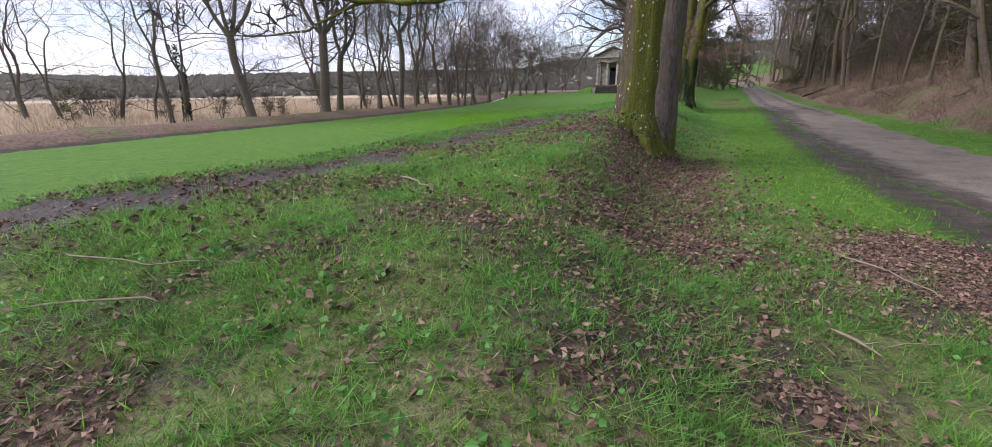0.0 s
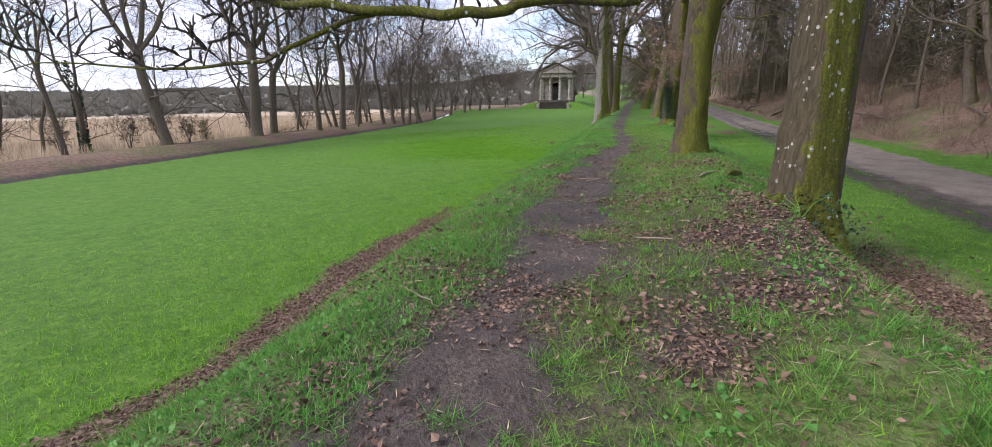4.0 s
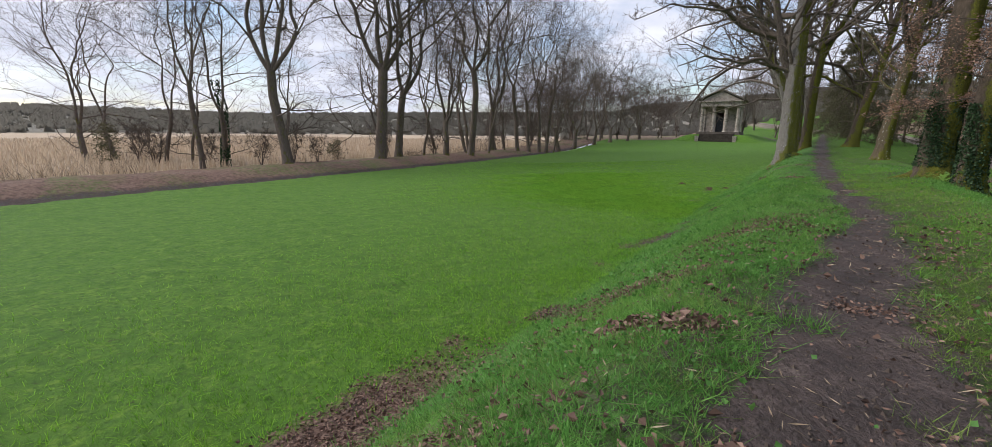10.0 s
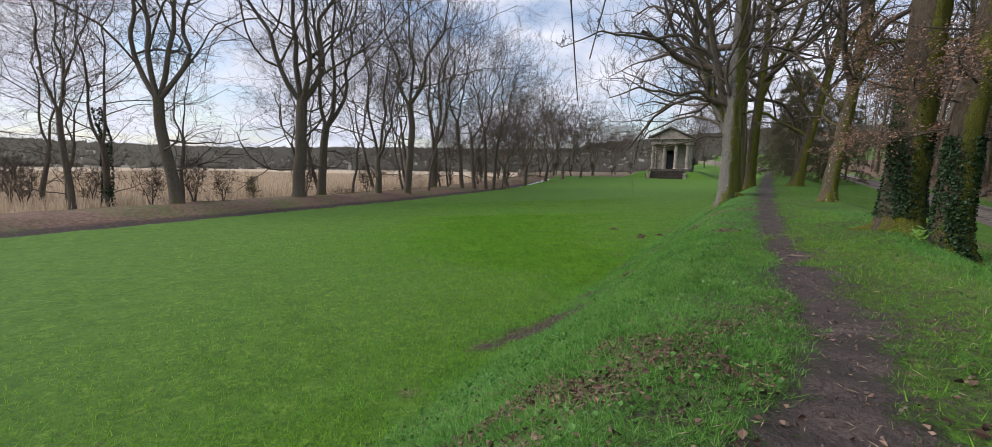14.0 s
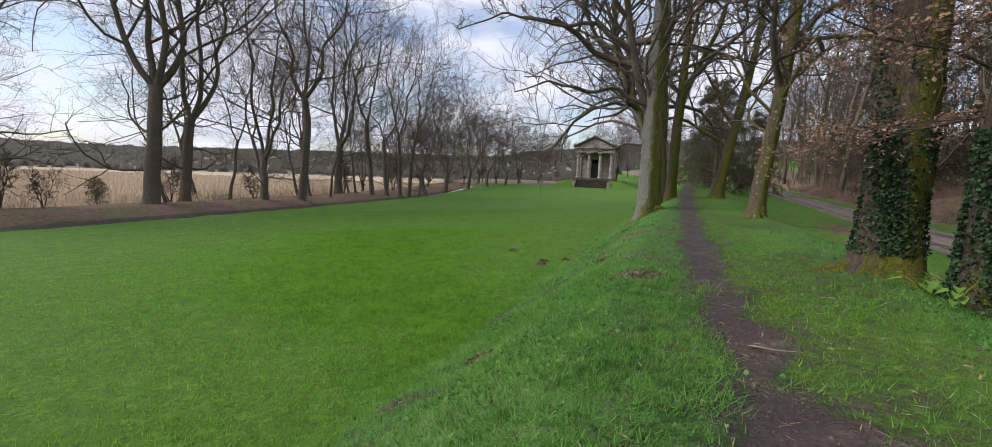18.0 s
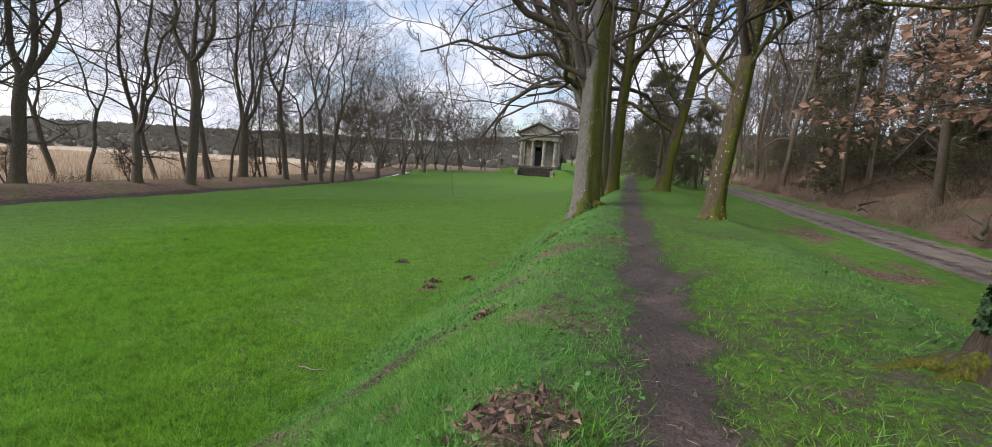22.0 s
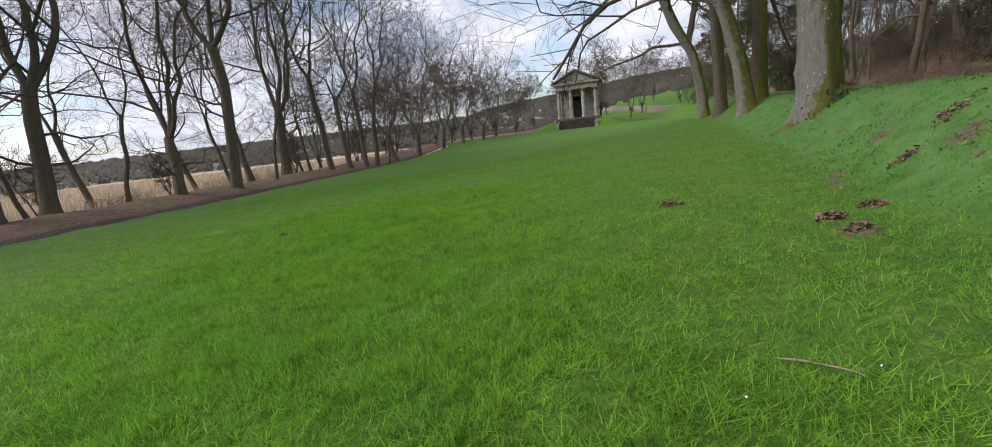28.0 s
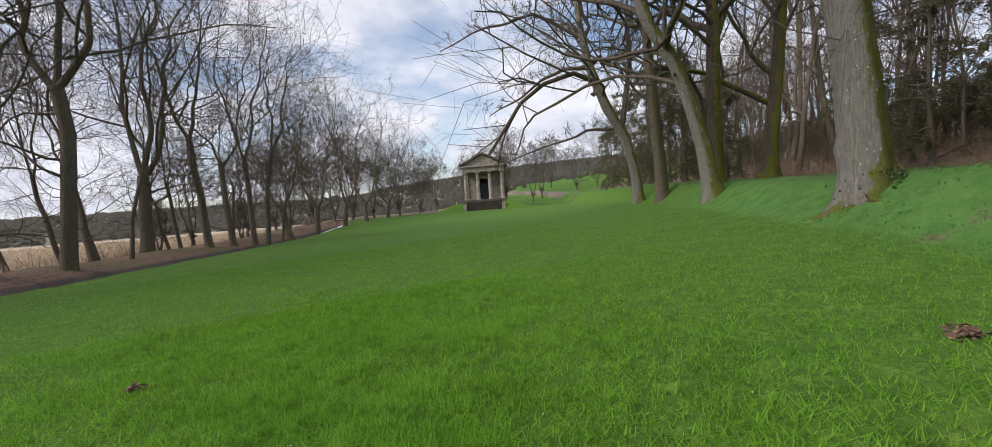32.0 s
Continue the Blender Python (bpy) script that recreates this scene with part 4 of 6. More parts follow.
# ---- avenue trees ----
AV = "old trees along the footpath"
t1 = bare_tree("old_tree", base_of(2.5, 8.75), [
    [(0, 0, -0.4, 0.37), (0.0, 0.02, 0.5, 0.325), (0.04, 0.05, 1.2, 0.3), (0.1, 0.1, 2.6, 0.295), (0.22, 0.2, 4.4, 0.31), (0.3, 0.4, 7, 0.26), (0.2, 0.5, 12, 0.16), (0.0, 0.6, 18, 0.07)],
    [(0.82, 0.62, -0.5, 0.25), (0.83, 0.63, 0.5, 0.21), (0.85, 0.65, 1.5, 0.195), (0.92, 0.7, 3.5, 0.18), (1.2, 0.8, 7, 0.14), (1.5, 0.9, 12, 0.06)]],
    "thick old trunk covered in moss and white lichen beside the footpath", seed=1, bark_mat=M_BARK_LICHEN, stem_mat=M_BARK, sides=40, limbs=5, lo=0.55, stem_lo=0.6, flare=0.75, group=AV,
    extra=[[(0.1, 0.15, 4.0, 0.10), (-1.0, 0.2, 3.1, 0.082), (-2.1, 0.28, 2.6, 0.07), (-3.35, 0.35, 2.36, 0.062), (-3.95, 0.39, 2.33, 0.058), (-4.85, 0.44, 2.4, 0.05), (-5.85, 0.5, 2.5, 0.04), (-7.2, 0.7, 2.85, 0.026), (-9.0, 1.2, 3.5, 0.013)],
           [(-4.9, 0.44, 2.39, 0.034), (-5.6, 0.6, 2.18, 0.028), (-6.6, 0.9, 1.88, 0.021), (-8.0, 1.3, 1.85, 0.012), (-9.5, 1.6, 2.0, 0.006)]], extra_twigs=(9, 5, 3))
t2 = bare_tree("old_tree", base_of(4.55, 15.0), [
    [(0, 0, -0.2, 0.38), (0.0, 0, 1.0, 0.345), (0.05, 0.05, 2.4, 0.33), (0.15, 0.05, 3.6, 0.37), (0.42, 0.05, 5.0, 0.33), (0.7, 0.2, 8, 0.26), (0.9, 0.3, 16, 0.09)]],
    "thick old trunk with bright green moss down one side", seed=2, bark_mat=M_BARK_MOSS, sides=36, limbs=5, lo=0.5, flare=0.6, group=AV)
t3 = bare_tree("old_tree", base_of(9.92, 25.15), [
    [(0, 0, -0.2, 0.28), (0, 0, 1.2, 0.245), (0.08, 0.05, 2.6, 0.24), (0.5, 0.3, 5, 0.24), (1.2, 0.6, 9, 0.2), (1.6, 0.8, 17, 0.07)]],
    "old beech trunk wrapped in dark ivy", seed=3, bark_mat=M_BARK_MOSS, sides=30, limbs=6, lo=0.55, group=AV)
t4 = bare_tree("old_tree", base_of(10.1, 26.75), [
    [(0, 0, -0.2, 0.40), (0, 0, 1.2, 0.34), (0.05, 0, 2.6, 0.335), (0.2, 0.1, 5, 0.33), (0.4, 0.2, 9, 0.28), (0.5, 0.3, 18, 0.1)]],
    "broad old beech trunk wrapped in ivy with mossy roots", seed=4, bark_mat=M_BARK_MOSS, sides=36, limbs=6, lo=0.55, flare=0.7, group=AV)
t5 = bare_tree("old_tree", base_of(15.1, 38.5), [
    [(0, 0, -0.2, 0.3), (0.1, 0, 1.2, 0.26), (0.3, 0.0, 2.8, 0.245), (0.65, 0.1, 5, 0.24), (1.05, 0.3, 8, 0.22), (1.4, 0.5, 16, 0.08)]],
    "leaning mossy tree with white lichen beside the footpath", seed=5, bark_mat=M_BARK_LICHEN, sides=28, limbs=9, lo=0.38, limb_len=0.45, group=AV, limb_thin=0.3, wob=0.26,
    extra=[[(0.95, 0.2, 7.0, 0.09), (3.0, -0.4, 7.2, 0.075), (5.0, -1.2, 6.7, 0.06), (7.5, -2.2, 6.9, 0.04), (9.5, -3.0, 6.5, 0.02)]])
t6 = bare_tree("old_tree", base_of(20.3, 51.8), [
    [(0, 0, -0.2, 0.38), (0.4, 0, 2.5, 0.31), (1.2, 0.1, 6, 0.27), (2.2, 0.3, 11, 0.2), (2.6, 0.5, 18, 0.08)]],
    "leaning mossy tree beside the footpath", seed=6, bark_mat=M_BARK_MOSS, sides=14, limbs=6, group=AV)
c1 = bare_tree("old_tree", base_of(12.0, 42.1), [
    [(0, 0, -0.6, 0.54), (0.0, 0.05, 1.2, 0.46), (0.05, 0.2, 3, 0.44), (0.15, 0.5, 5.5, 0.43), (0.25, 0.75, 8.5, 0.33), (0.3, 0.9, 13, 0.2), (0.4, 1.1, 20, 0.07)],
    [(0.05, 0.4, 4.3, 0.22), (-0.55, 0.6, 6.0, 0.2), (-1.0, 0.9, 8.2, 0.18), (-1.6, 1.2, 12, 0.12), (-1.9, 1.4, 17, 0.05)]],
    "big pale grey tree with moss down one side", seed=7, bark_mat=M_BARK_PALE, sides=40, limbs=9, twigs=(5, 5, 3), lo=0.42, limb_len=0.62, flare=0.95, group=AV, wob=0.26, limb_mat=M_BARK, stem_mat=M_BARK, limb_thin=0.25,
    extra=[[(0.0, 0.4, 5.0, 0.11), (-1.8, 0.4, 5.9, 0.095), (-3.2, 0.3, 5.7, 0.075), (-5.0, 0.2, 6.0, 0.05), (-6.5, 0, 5.5, 0.025)],
           [(-0.9, 0.85, 7.6, 0.12), (-2.7, 0.7, 8.9, 0.1), (-4.8, 0.8, 8.8, 0.07), (-7.2, 0.5, 9.1, 0.045), (-9.2, 0.2, 8.2, 0.02)],
           [(-1.1, 1.0, 9.2, 0.12), (-2.8, 0.6, 11.0, 0.1), (-5.0, 0.2, 11.4, 0.07), (-7.8, -0.4, 11.9, 0.04), (-10.0, -0.8, 11.2, 0.02)]], extra_twigs=(12, 5, 3))
c2 = bare_tree("old_tree", base_of(15.7, 50.5), [
    [(0, 0, -0.5, 0.42), (-0.3, 0.1, 2, 0.33), (-0.75, 0.28, 4, 0.31), (-1.25, 0.46, 5.6, 0.3), (-2.2, 0.85, 7.4, 0.27), (-3.2, 1.2, 11, 0.2), (-3.6, 1.4, 19, 0.07)]],
    "leaning pale tree with a mossy back on the bank", seed=8, bark_mat=M_BARK_PALE, sides=28, limbs=8, twigs=(5, 5, 3), limb_len=0.55, lo=0.4, group=AV, wob=0.26, limb_mat=M_BARK, limb_thin=0.34)
c2b = bare_tree("old_tree", base_of(17.0, 51.6), [
    [(0, 0, -0.4, 0.36), (0.02, 0, 2, 0.31), (0.1, 0, 5, 0.3), (0.25, 0, 6.8, 0.3), (0.4, 0.1, 10, 0.2), (0.5, 0.3, 18, 0.07)],
    [(0.2, 0, 6.3, 0.19), (0.9, -0.2, 8.2, 0.17), (2.3, -0.6, 11.5, 0.12), (3.2, -0.8, 17, 0.05)]],
    "upright dark tree with a mossy forked trunk on the bank", seed=18, bark_mat=M_BARK_MOSS, sides=24, limbs=7, twigs=(5, 4, 3), limb_len=0.5, lo=0.5, group=AV, wob=0.26, limb_mat=M_BARK, limb_thin=0.34)
c3 = bare_tree("old_tree", base_of(19.8, 61.2), [
    [(0, 0, -0.5, 0.36), (-0.2, 0.05, 2, 0.3), (-0.67, 0.2, 4.3, 0.3), (-1.7, 0.55, 6.3, 0.32), (-2.7, 0.9, 9.3, 0.27), (-3.1, 1.0, 12, 0.2), (-3.5, 1.2, 19, 0.07)],
    [(-0.9, 0.3, 4.8, 0.2), (-0.5, 0.3, 6.5, 0.18), (0.1, 0.4, 9, 0.14), (0.4, 0.5, 16, 0.05)]],
    "leaning bare tree with a pale crooked trunk on the bank edge", seed=9, bark_mat=M_BARK_PALE, sides=18, limbs=8, twigs=(5, 5, 3), limb_len=0.6, lo=0.5, group=AV, stem_mat=M_BARK, limb_mat=M_BARK, wob=0.26, limb_thin=0.32,
    extra=[[(-2.7, 0.9, 9.2, 0.13), (-4.6, 2.0, 9.0, 0.1), (-6.6, 3.2, 7.6, 0.07), (-8.6, 4.4, 6.6, 0.03)],
           [(-1.0, 0.3, 5.0, 0.1), (-3.4, 1.8, 4.8, 0.075), (-5.8, 3.4, 4.1, 0.05), (-8.0, 4.8, 3.2, 0.02)],
           [(-3.0, 1.0, 11.0, 0.13), (-5.5, 2.2, 12.8, 0.1), (-8.5, 3.8, 12.4, 0.07), (-11.5, 5.2, 11.2, 0.03)]], extra_twigs=(12, 5, 3))
d1 = bare_tree("old_tree", base_of(18.7, 57.5), [
    [(0, 0, -0.5, 0.38), (-0.05, 0, 2, 0.33), (-0.2, 0.1, 6, 0.31), (-0.35, 0.2, 10, 0.24), (-0.4, 0.3, 19, 0.07)]],
    "straight reddish brown trunk on the bank", seed=19, bark_mat=M_WOOD_BARK, sides=18, limbs=8, twigs=(5, 5, 3), limb_len=0.4, lo=0.45, group=AV, limb_thin=0.34)


def roots(tree, x, y, r, spreads, material, seed):
    """Surface roots running out from a trunk over the ground: (heading in degrees, length)."""
    rg = np.random.default_rng(seed)
    z0 = at_ground(x, y)
    for head, ln in spreads:
        a = radians(head)
        n = 7
        pts, rad = [], []
        for k in range(n):
            f = k / (n - 1)
            d = r * 0.12 + (ln + r * 0.4) * f
            px, py = x + math.sin(a) * d, y + math.cos(a) * d
            a += rg.normal() * 0.12
            lift = (1 - f) ** 2 * 0.55 * r + 0.02 * (1 - f)
            pts.append((px - x, py - y, at_ground(px, py) - z0 + lift - 0.04 * f))
            rad.append(r * (0.42 * (1 - f) ** 1.3 + 0.06))
        v, q = tube_arrays(np.array([pts]), np.array([rad]), 9)
        v = v + rg.normal(size=v.shape) * 0.008
        child("root", mesh_from("root", v, q.ravel(), np.full(len(q), 4), material), tree)


roots(t1, 2.5, 8.75, 0.36, [(200, 0.35), (250, 0.5), (300, 0.4)], M_BARK_LICHEN, 1)
roots(t1, 2.5, 8.75, 0.6, [(151, 0.5), (175, 0.3), (120, 0.3)], M_BARK_LICHEN, 11)
roots(t2, 4.55, 15.0, 0.4, [(130, 0.5), (200, 0.45), (255, 0.5), (310, 0.4)], M_BARK_MOSS, 2)
roots(t3, 9.92, 25.15, 0.28, [(160, 0.5), (220, 0.4), (280, 0.4)], M_BARK_MOSS, 3)
roots(t4, 10.1, 26.75, 0.42, [(309, 0.9), (285, 0.6), (255, 0.5), (335, 0.7)], M_BARK_MOSS, 4)
roots(t5, 15.1, 38.5, 0.34, [(250, 0.5), (200, 0.45), (150, 0.45)], M_BARK_LICHEN, 5)
roots(c1, 12.0, 42.1, 0.5, [(238, 0.8), (252, 0.55)], M_BARK_MOSS, 7)
roots(c1, 12.0, 42.1, 0.68, [(126, 0.6), (104, 0.5), (150, 0.4)], M_BARK_MOSS, 17)

# ---- the temple ----
def box(bm, x0, y0, z0, x1, y1, z1, bevel=0.0):
    m = Matrix.Translation(((x0 + x1) / 2, (y0 + y1) / 2, (z0 + z1) / 2)) @ Matrix.Diagonal((x1 - x0, y1 - y0, z1 - z0, 1))
    v = bmesh.ops.create_cube(bm, size=1, matrix=m)["verts"]
    if bevel:
        bmesh.ops.bevel(bm, geom=list({e for a in v for e in a.link_edges}), offset=bevel, segments=1, affect="EDGES")


def part(name, bm, material, parent, label=""):
    me = bpy.data.meshes.new(name)
    bm.to_mesh(me)
    bm.free()
    me.materials.append(material)
    ob = new(name, me)
    ob.parent = parent
    return tagged(ob, label)


def boxes(name, sizes, material, parent, label="", bevel=0.02):
    bm = bmesh.new()
    for s in sizes:
        box(bm, *s, bevel)
    return part(name, bm, material, parent, label)


def lathe(profile, sides, flute=0.0):
    """A turned shape from (radius, height); flute: depth of its grooves."""
    bm = bmesh.new()
    rings = []
    for r, z in profile:
        rings.append([bm.verts.new(((r - (flute if k % 2 else 0)) * math.cos(2 * math.pi * k / sides), (r - (flute if k % 2 else 0)) * math.sin(2 * math.pi * k / sides), z)) for k in range(sides)])
    for a, b in zip(rings, rings[1:]):
        for k in range(sides):
            bm.faces.new((a[k], a[(k + 1) % sides], b[(k + 1) % sides], b[k]))
    bm.faces.new(rings[0][::-1]), bm.faces.new(rings[-1])
    return bm


TEMPLE_TURN = -21.0
temple = thing("temple", (29.0, 122.3, -0.1), "small weathered stone temple with four columns, pediment and cross", "temple", turn=TEMPLE_TURN)
# local: x along the front, y into the building, z up; front of the columns at y = 0
boxes("podium", [(-4.35, -0.6, 0.0, 4.35, 9.6, 1.75), (-4.15, -0.4, 1.75, 4.15, 9.4, 2.1)], M_STONE_DARK, temple, "dark mossy stone podium")
boxes("cella_wall", [(-3.75, 3.0, 2.1, -1.0, 3.5, 7.5), (1.0, 3.0, 2.1, 3.75, 3.5, 7.5), (-1.0, 3.0, 6.2, 1.0, 3.5, 7.5),
                     (-3.75, 3.5, 2.1, -3.25, 9.2, 7.5), (3.25, 3.5, 2.1, 3.75, 9.2, 7.5), (-3.25, 8.7, 2.1, 3.25, 9.2, 7.5)], M_STONE, temple, "stained stone wall behind the columns")
boxes("entablature", [(-4.0, -0.05, 7.5, 4.0, 9.4, 8.05), (-4.05, -0.1, 8.05, 4.05, 9.45, 8.45), (-4.4, -0.45, 8.45, 4.4, 9.7, 8.7)], M_STONE, temple)
bm = bmesh.new()
for yy in (0.05, 9.3):
    vs = [bm.verts.new(c) for c in ((-4.2, yy, 8.7), (4.2, yy, 8.7), (0, yy, 10.75))]
    bm.faces.new(vs if yy < 1 else vs[::-1])
f = list(bm.faces)
for a, b in ((0, 1), (1, 2), (2, 0)):
    bm.verts.ensure_lookup_table()
    bm.faces.new((bm.verts[a], bm.verts[a + 3], bm.verts[b + 3], bm.verts[b]))
part("tympanum", bm, M_STONE, temple, "pale stone pediment panel")
for sgn in (-1, 1):
    bm = bmesh.new()
    L, ang = math.hypot(4.65, 2.25), math.atan2(2.25, 4.65)
    box(bm, -L / 2, -0.5, 0, L / 2, 9.75, 0.32, 0.03)
    bmesh.ops.transform(bm, matrix=Matrix.Translation((sgn * 2.28, 0, 9.78)) @ Matrix.Rotation(sgn * ang, 4, "Y"), verts=bm.verts)
    part("roof", bm, M_STONE_DARK, temple, "lichen-dark raking cornice and roof")
for sgn in (-1, 1):
    part("acroterion", (lambda b: (bmesh.ops.translate(b, verts=b.verts, vec=(sgn * 4.4, -0.1, 8.75)), b)[1])(lathe([(0.22, 0), (0.26, 0.2), (0.14, 0.45), (0.2, 0.62), (0.03, 0.85)], 8)), M_STONE_DARK, temple)
cross = boxes("cross", [(-0.07, 0.0, 10.95, 0.07, 0.14, 12.35), (-0.34, 0.0, 11.75, 0.34, 0.14, 11.9), (-0.3, -0.15, 10.65, 0.3, 0.35, 10.98)], M_STONE, temple)
for k in range(4):
    cx = -3.55 + k * 2.3667
    bm = lathe([(0.52, 2.1), (0.52, 2.2), (0.47, 2.24), (0.45, 2.32), (0.37, 2.36), (0.37, 4.5), (0.315, 7.0), (0.34, 7.06), (0.34, 7.12), (0.46, 7.3)], 24, 0.022)
    box(bm, -0.52, -0.52, 7.3, 0.52, 0.52, 7.5, 0.02)
    bmesh.ops.translate(bm, verts=bm.verts, vec=(cx, 0.55, 0))
    part("column", bm, M_STONE, temple)
for sgn in (-1, 1):
    boxes("pilaster", [(sgn * 3.55 - 0.35, 3.0 - 0.25, 2.1, sgn * 3.55 + 0.35, 3.0 - 0.003, 7.5)], M_STONE, temple)
door = boxes("door", [(-0.98, 3.2, 2.1, -0.02, 3.28, 5.4), (0.02, 3.2, 2.1, 0.98, 3.28, 5.4)], M_IRON, temple, "dark iron double door")
for k in range(7):
    boxes("door_bar", [(-0.84 + k * 0.28 - 0.02, 3.14, 2.15, -0.84 + k * 0.28 + 0.02, 3.18, 5.35)], M_IRON, door, bevel=0)
# flight of steps with cheek blocks
steps = thing("stone_steps", (29.0, 122.3, -0.1), "low dark stone terrace wall with steps before the temple", "steps", turn=TEMPLE_TURN)
for k in range(8):
    boxes("step", [(-3.3, -4.3 + 0.17 * k, -0.3, 3.3, -4.13 + 0.17 * k, 0.2 + 0.19 * k)], M_STEP, steps)
boxes("landing", [(-3.3, -2.94, -0.3, 3.3, -0.62, 1.7)], M_STEP, steps)
for sgn in (-1, 1):
    boxes("cheek_block", [(sgn * 3.65 - 0.33, -4.4, -0.3, sgn * 3.65 + 0.33, -0.62, 0.9), (sgn * 3.65 - 0.36, -4.45, 0.9, sgn * 3.65 + 0.36, -3.6, 1.25)], M_STONE, steps, "pale stone cheek block")

# ---- woodland on the slope beyond the track ----
def leaf_cards(rng, centres, size, jitter, flat=0.5, curl=0.25, aspect=0.6):
    """Small folded leaves, two quads each, at the given places."""
    n = len(centres)
    d = unit(rng.normal(size=(n, 3)) * np.array([1, 1, flat]))
    w = unit(np.cross(d, rng.normal(size=(n, 3))))
    nrm = np.cross(d, w)
    s = (size * (0.6 + 0.8 * rng.random(n)))[:, None]
    c = centres + rng.normal(size=(n, 3)) * jitter
    a, b = c - d * s * 0.5, c + d * s * 0.5
    lft = c + w * s * aspect * 0.5 + nrm * s * curl
    rgt = c - w * s * aspect * 0.5 + nrm * s * curl
    v = np.stack([a, lft, b, rgt], 1).reshape(-1, 3)
    k = np.arange(n)[:, None] * 4
    q = np.concatenate([k + np.array([[0, 1, 2]]), k + np.array([[0, 2, 3]])], 0)
    return v, q


def hidden_away(ob):
    """Take a pattern thing and its parts out again after copying."""
    for o in (*ob.children_recursive, ob):
        bpy.data.objects.remove(o)


def place_all(pattern, spots, labels=None):
    """Stand copies of a pattern thing: (x, y, turn, size)."""
    for x, y, turn, size in spots:
        c = copy_thing(pattern, pose(x, y, at_ground(x, y) - 0.05, 0, 0, turn))
        c.scale = (size, size, size)
    hidden_away(pattern)


rw = np.random.default_rng(40)
WOOD = "trees of the dark wood beyond the track"
patterns = []
for k in range(7):
    rg = np.random.default_rng(400 + k)
    h, r = 13 + 5 * rg.random(), (0.07, 0.10, 0.13, 0.17, 0.085, 0.22, 0.11)[k]
    st = [stem(rg, h, r, (rg.normal() * 1.2, rg.normal() * 1.2), 9, 0.24)]
    if k in (3, 5):
        st.append(stem(rg, h * 0.7, r * 0.6, (1.4, rg.normal()), 7, 0.16, (0, 0, h * 0.28)))
    patterns.append(bare_tree("woodland_tree", (0, 0, 0), st, "slender bare tree with dark trunk in the wood", seed=400 + k, bark_mat=M_WOOD_BARK, sides=8, flare=0.6,
                              limbs=9, twigs=(5, 4), limb_len=0.3, lo=0.2, spread=66, up=0.12, group=WOOD, fine_r=0.012, sub_sides=3))
spots = [[] for _ in patterns]
taken = []
tries = 0
while len(taken) < 200 and tries < 9000:
    tries += 1
    y = rw.uniform(-12, 122)
    off = 3.2 + 30 * rw.random() ** 1.4
    x = float(np.interp(y, ROAD_Y, ROAD_X)) + (ROAD_W + off) / 0.92
    gap = 1.5 + 0.05 * off
    if any((x - a) ** 2 + (y - b) ** 2 < gap * gap for a, b in taken):
        continue
    taken.append((x, y))
    spots[rw.integers(0, 7)].append((x, y, rw.uniform(0, 360), rw.uniform(0.9, 1.45)))
for pat, sp in zip(patterns, spots):
    place_all(pat, sp)


def evergreen(name, height, width, seed, label, mat, leaves=5200, size=0.17, droop=0.15, clear=0.12, group="", trunk_r=0.14):
    """A dense dark evergreen: trunk, drooping boughs and clumps of small leaves round them."""
    rg = np.random.default_rng(seed)
    root = thing(name, (0, 0, 0), label, "evergreen", group)
    st = np.array(stem(rg, height, trunk_r, (rg.normal() * 0.3, rg.normal() * 0.3), 8, 0.08, top=0.15))
    me, line, r = trunk_mesh("trunk", st[:, :3], st[:, 3], M_WOOD_BARK, 8, 0.6, seed)
    child("trunk", me, root)
    idx = np.linspace(0, len(line) - 1, 12)
    pts = np.stack([np.interp(idx, np.arange(len(line)), line[:, c]) for c in range(3)], -1)[None]
    rad = np.interp(idx, np.arange(len(r)), r)[None]
    p, d, ln, r1 = sprout(rg, pts, rad, 34, 1.0, 78, clear, 0.98, 0.0, 0.0, 0.02, 0.4)
    f = (p[:, 2] / height)
    ln = width * (1.1 - 0.85 * f ** 1.6) * rg.uniform(0.7, 1.15, len(f))
    L, R = extend(rg, p, d, ln, r1, 7, 0.16, -droop * 0.4, 0.2, 0.01)
    heap = Heap()
    heap.add(*tube_arrays(L, R, 4))
    p2, d2, ln2, r2 = sprout(rg, L, R, 7, 0.38, 55, 0.2, 1.0, -droop, 0.3, 0.006, 0.5)
    L2, R2 = extend(rg, p2, d2, ln2, r2, 4, 0.2, -droop * 0.6, 0.4, 0.005)
    heap.add(*tube_arrays(L2, R2, 3))
    tagged(child("bough_mass", heap.mesh("bough_mass", M_WOOD_BARK), root), kind="stuff")
    pick = rg.integers(0, len(L2), leaves)
    w = rg.random(leaves)[:, None] * 2.999
    i = w[:, 0].astype(int)
    c = L2[pick, i] * (1 - (w - i[:, None])) + L2[pick, i + 1] * (w - i[:, None])
    v, q = leaf_cards(rg, c, size, 0.09, 0.6, 0.12, 0.45)
    tagged(child("foliage", mesh_from("foliage", v, q.ravel(), np.full(len(q), 3), mat, False), root), "dull dark green foliage", kind="stuff")
    return root


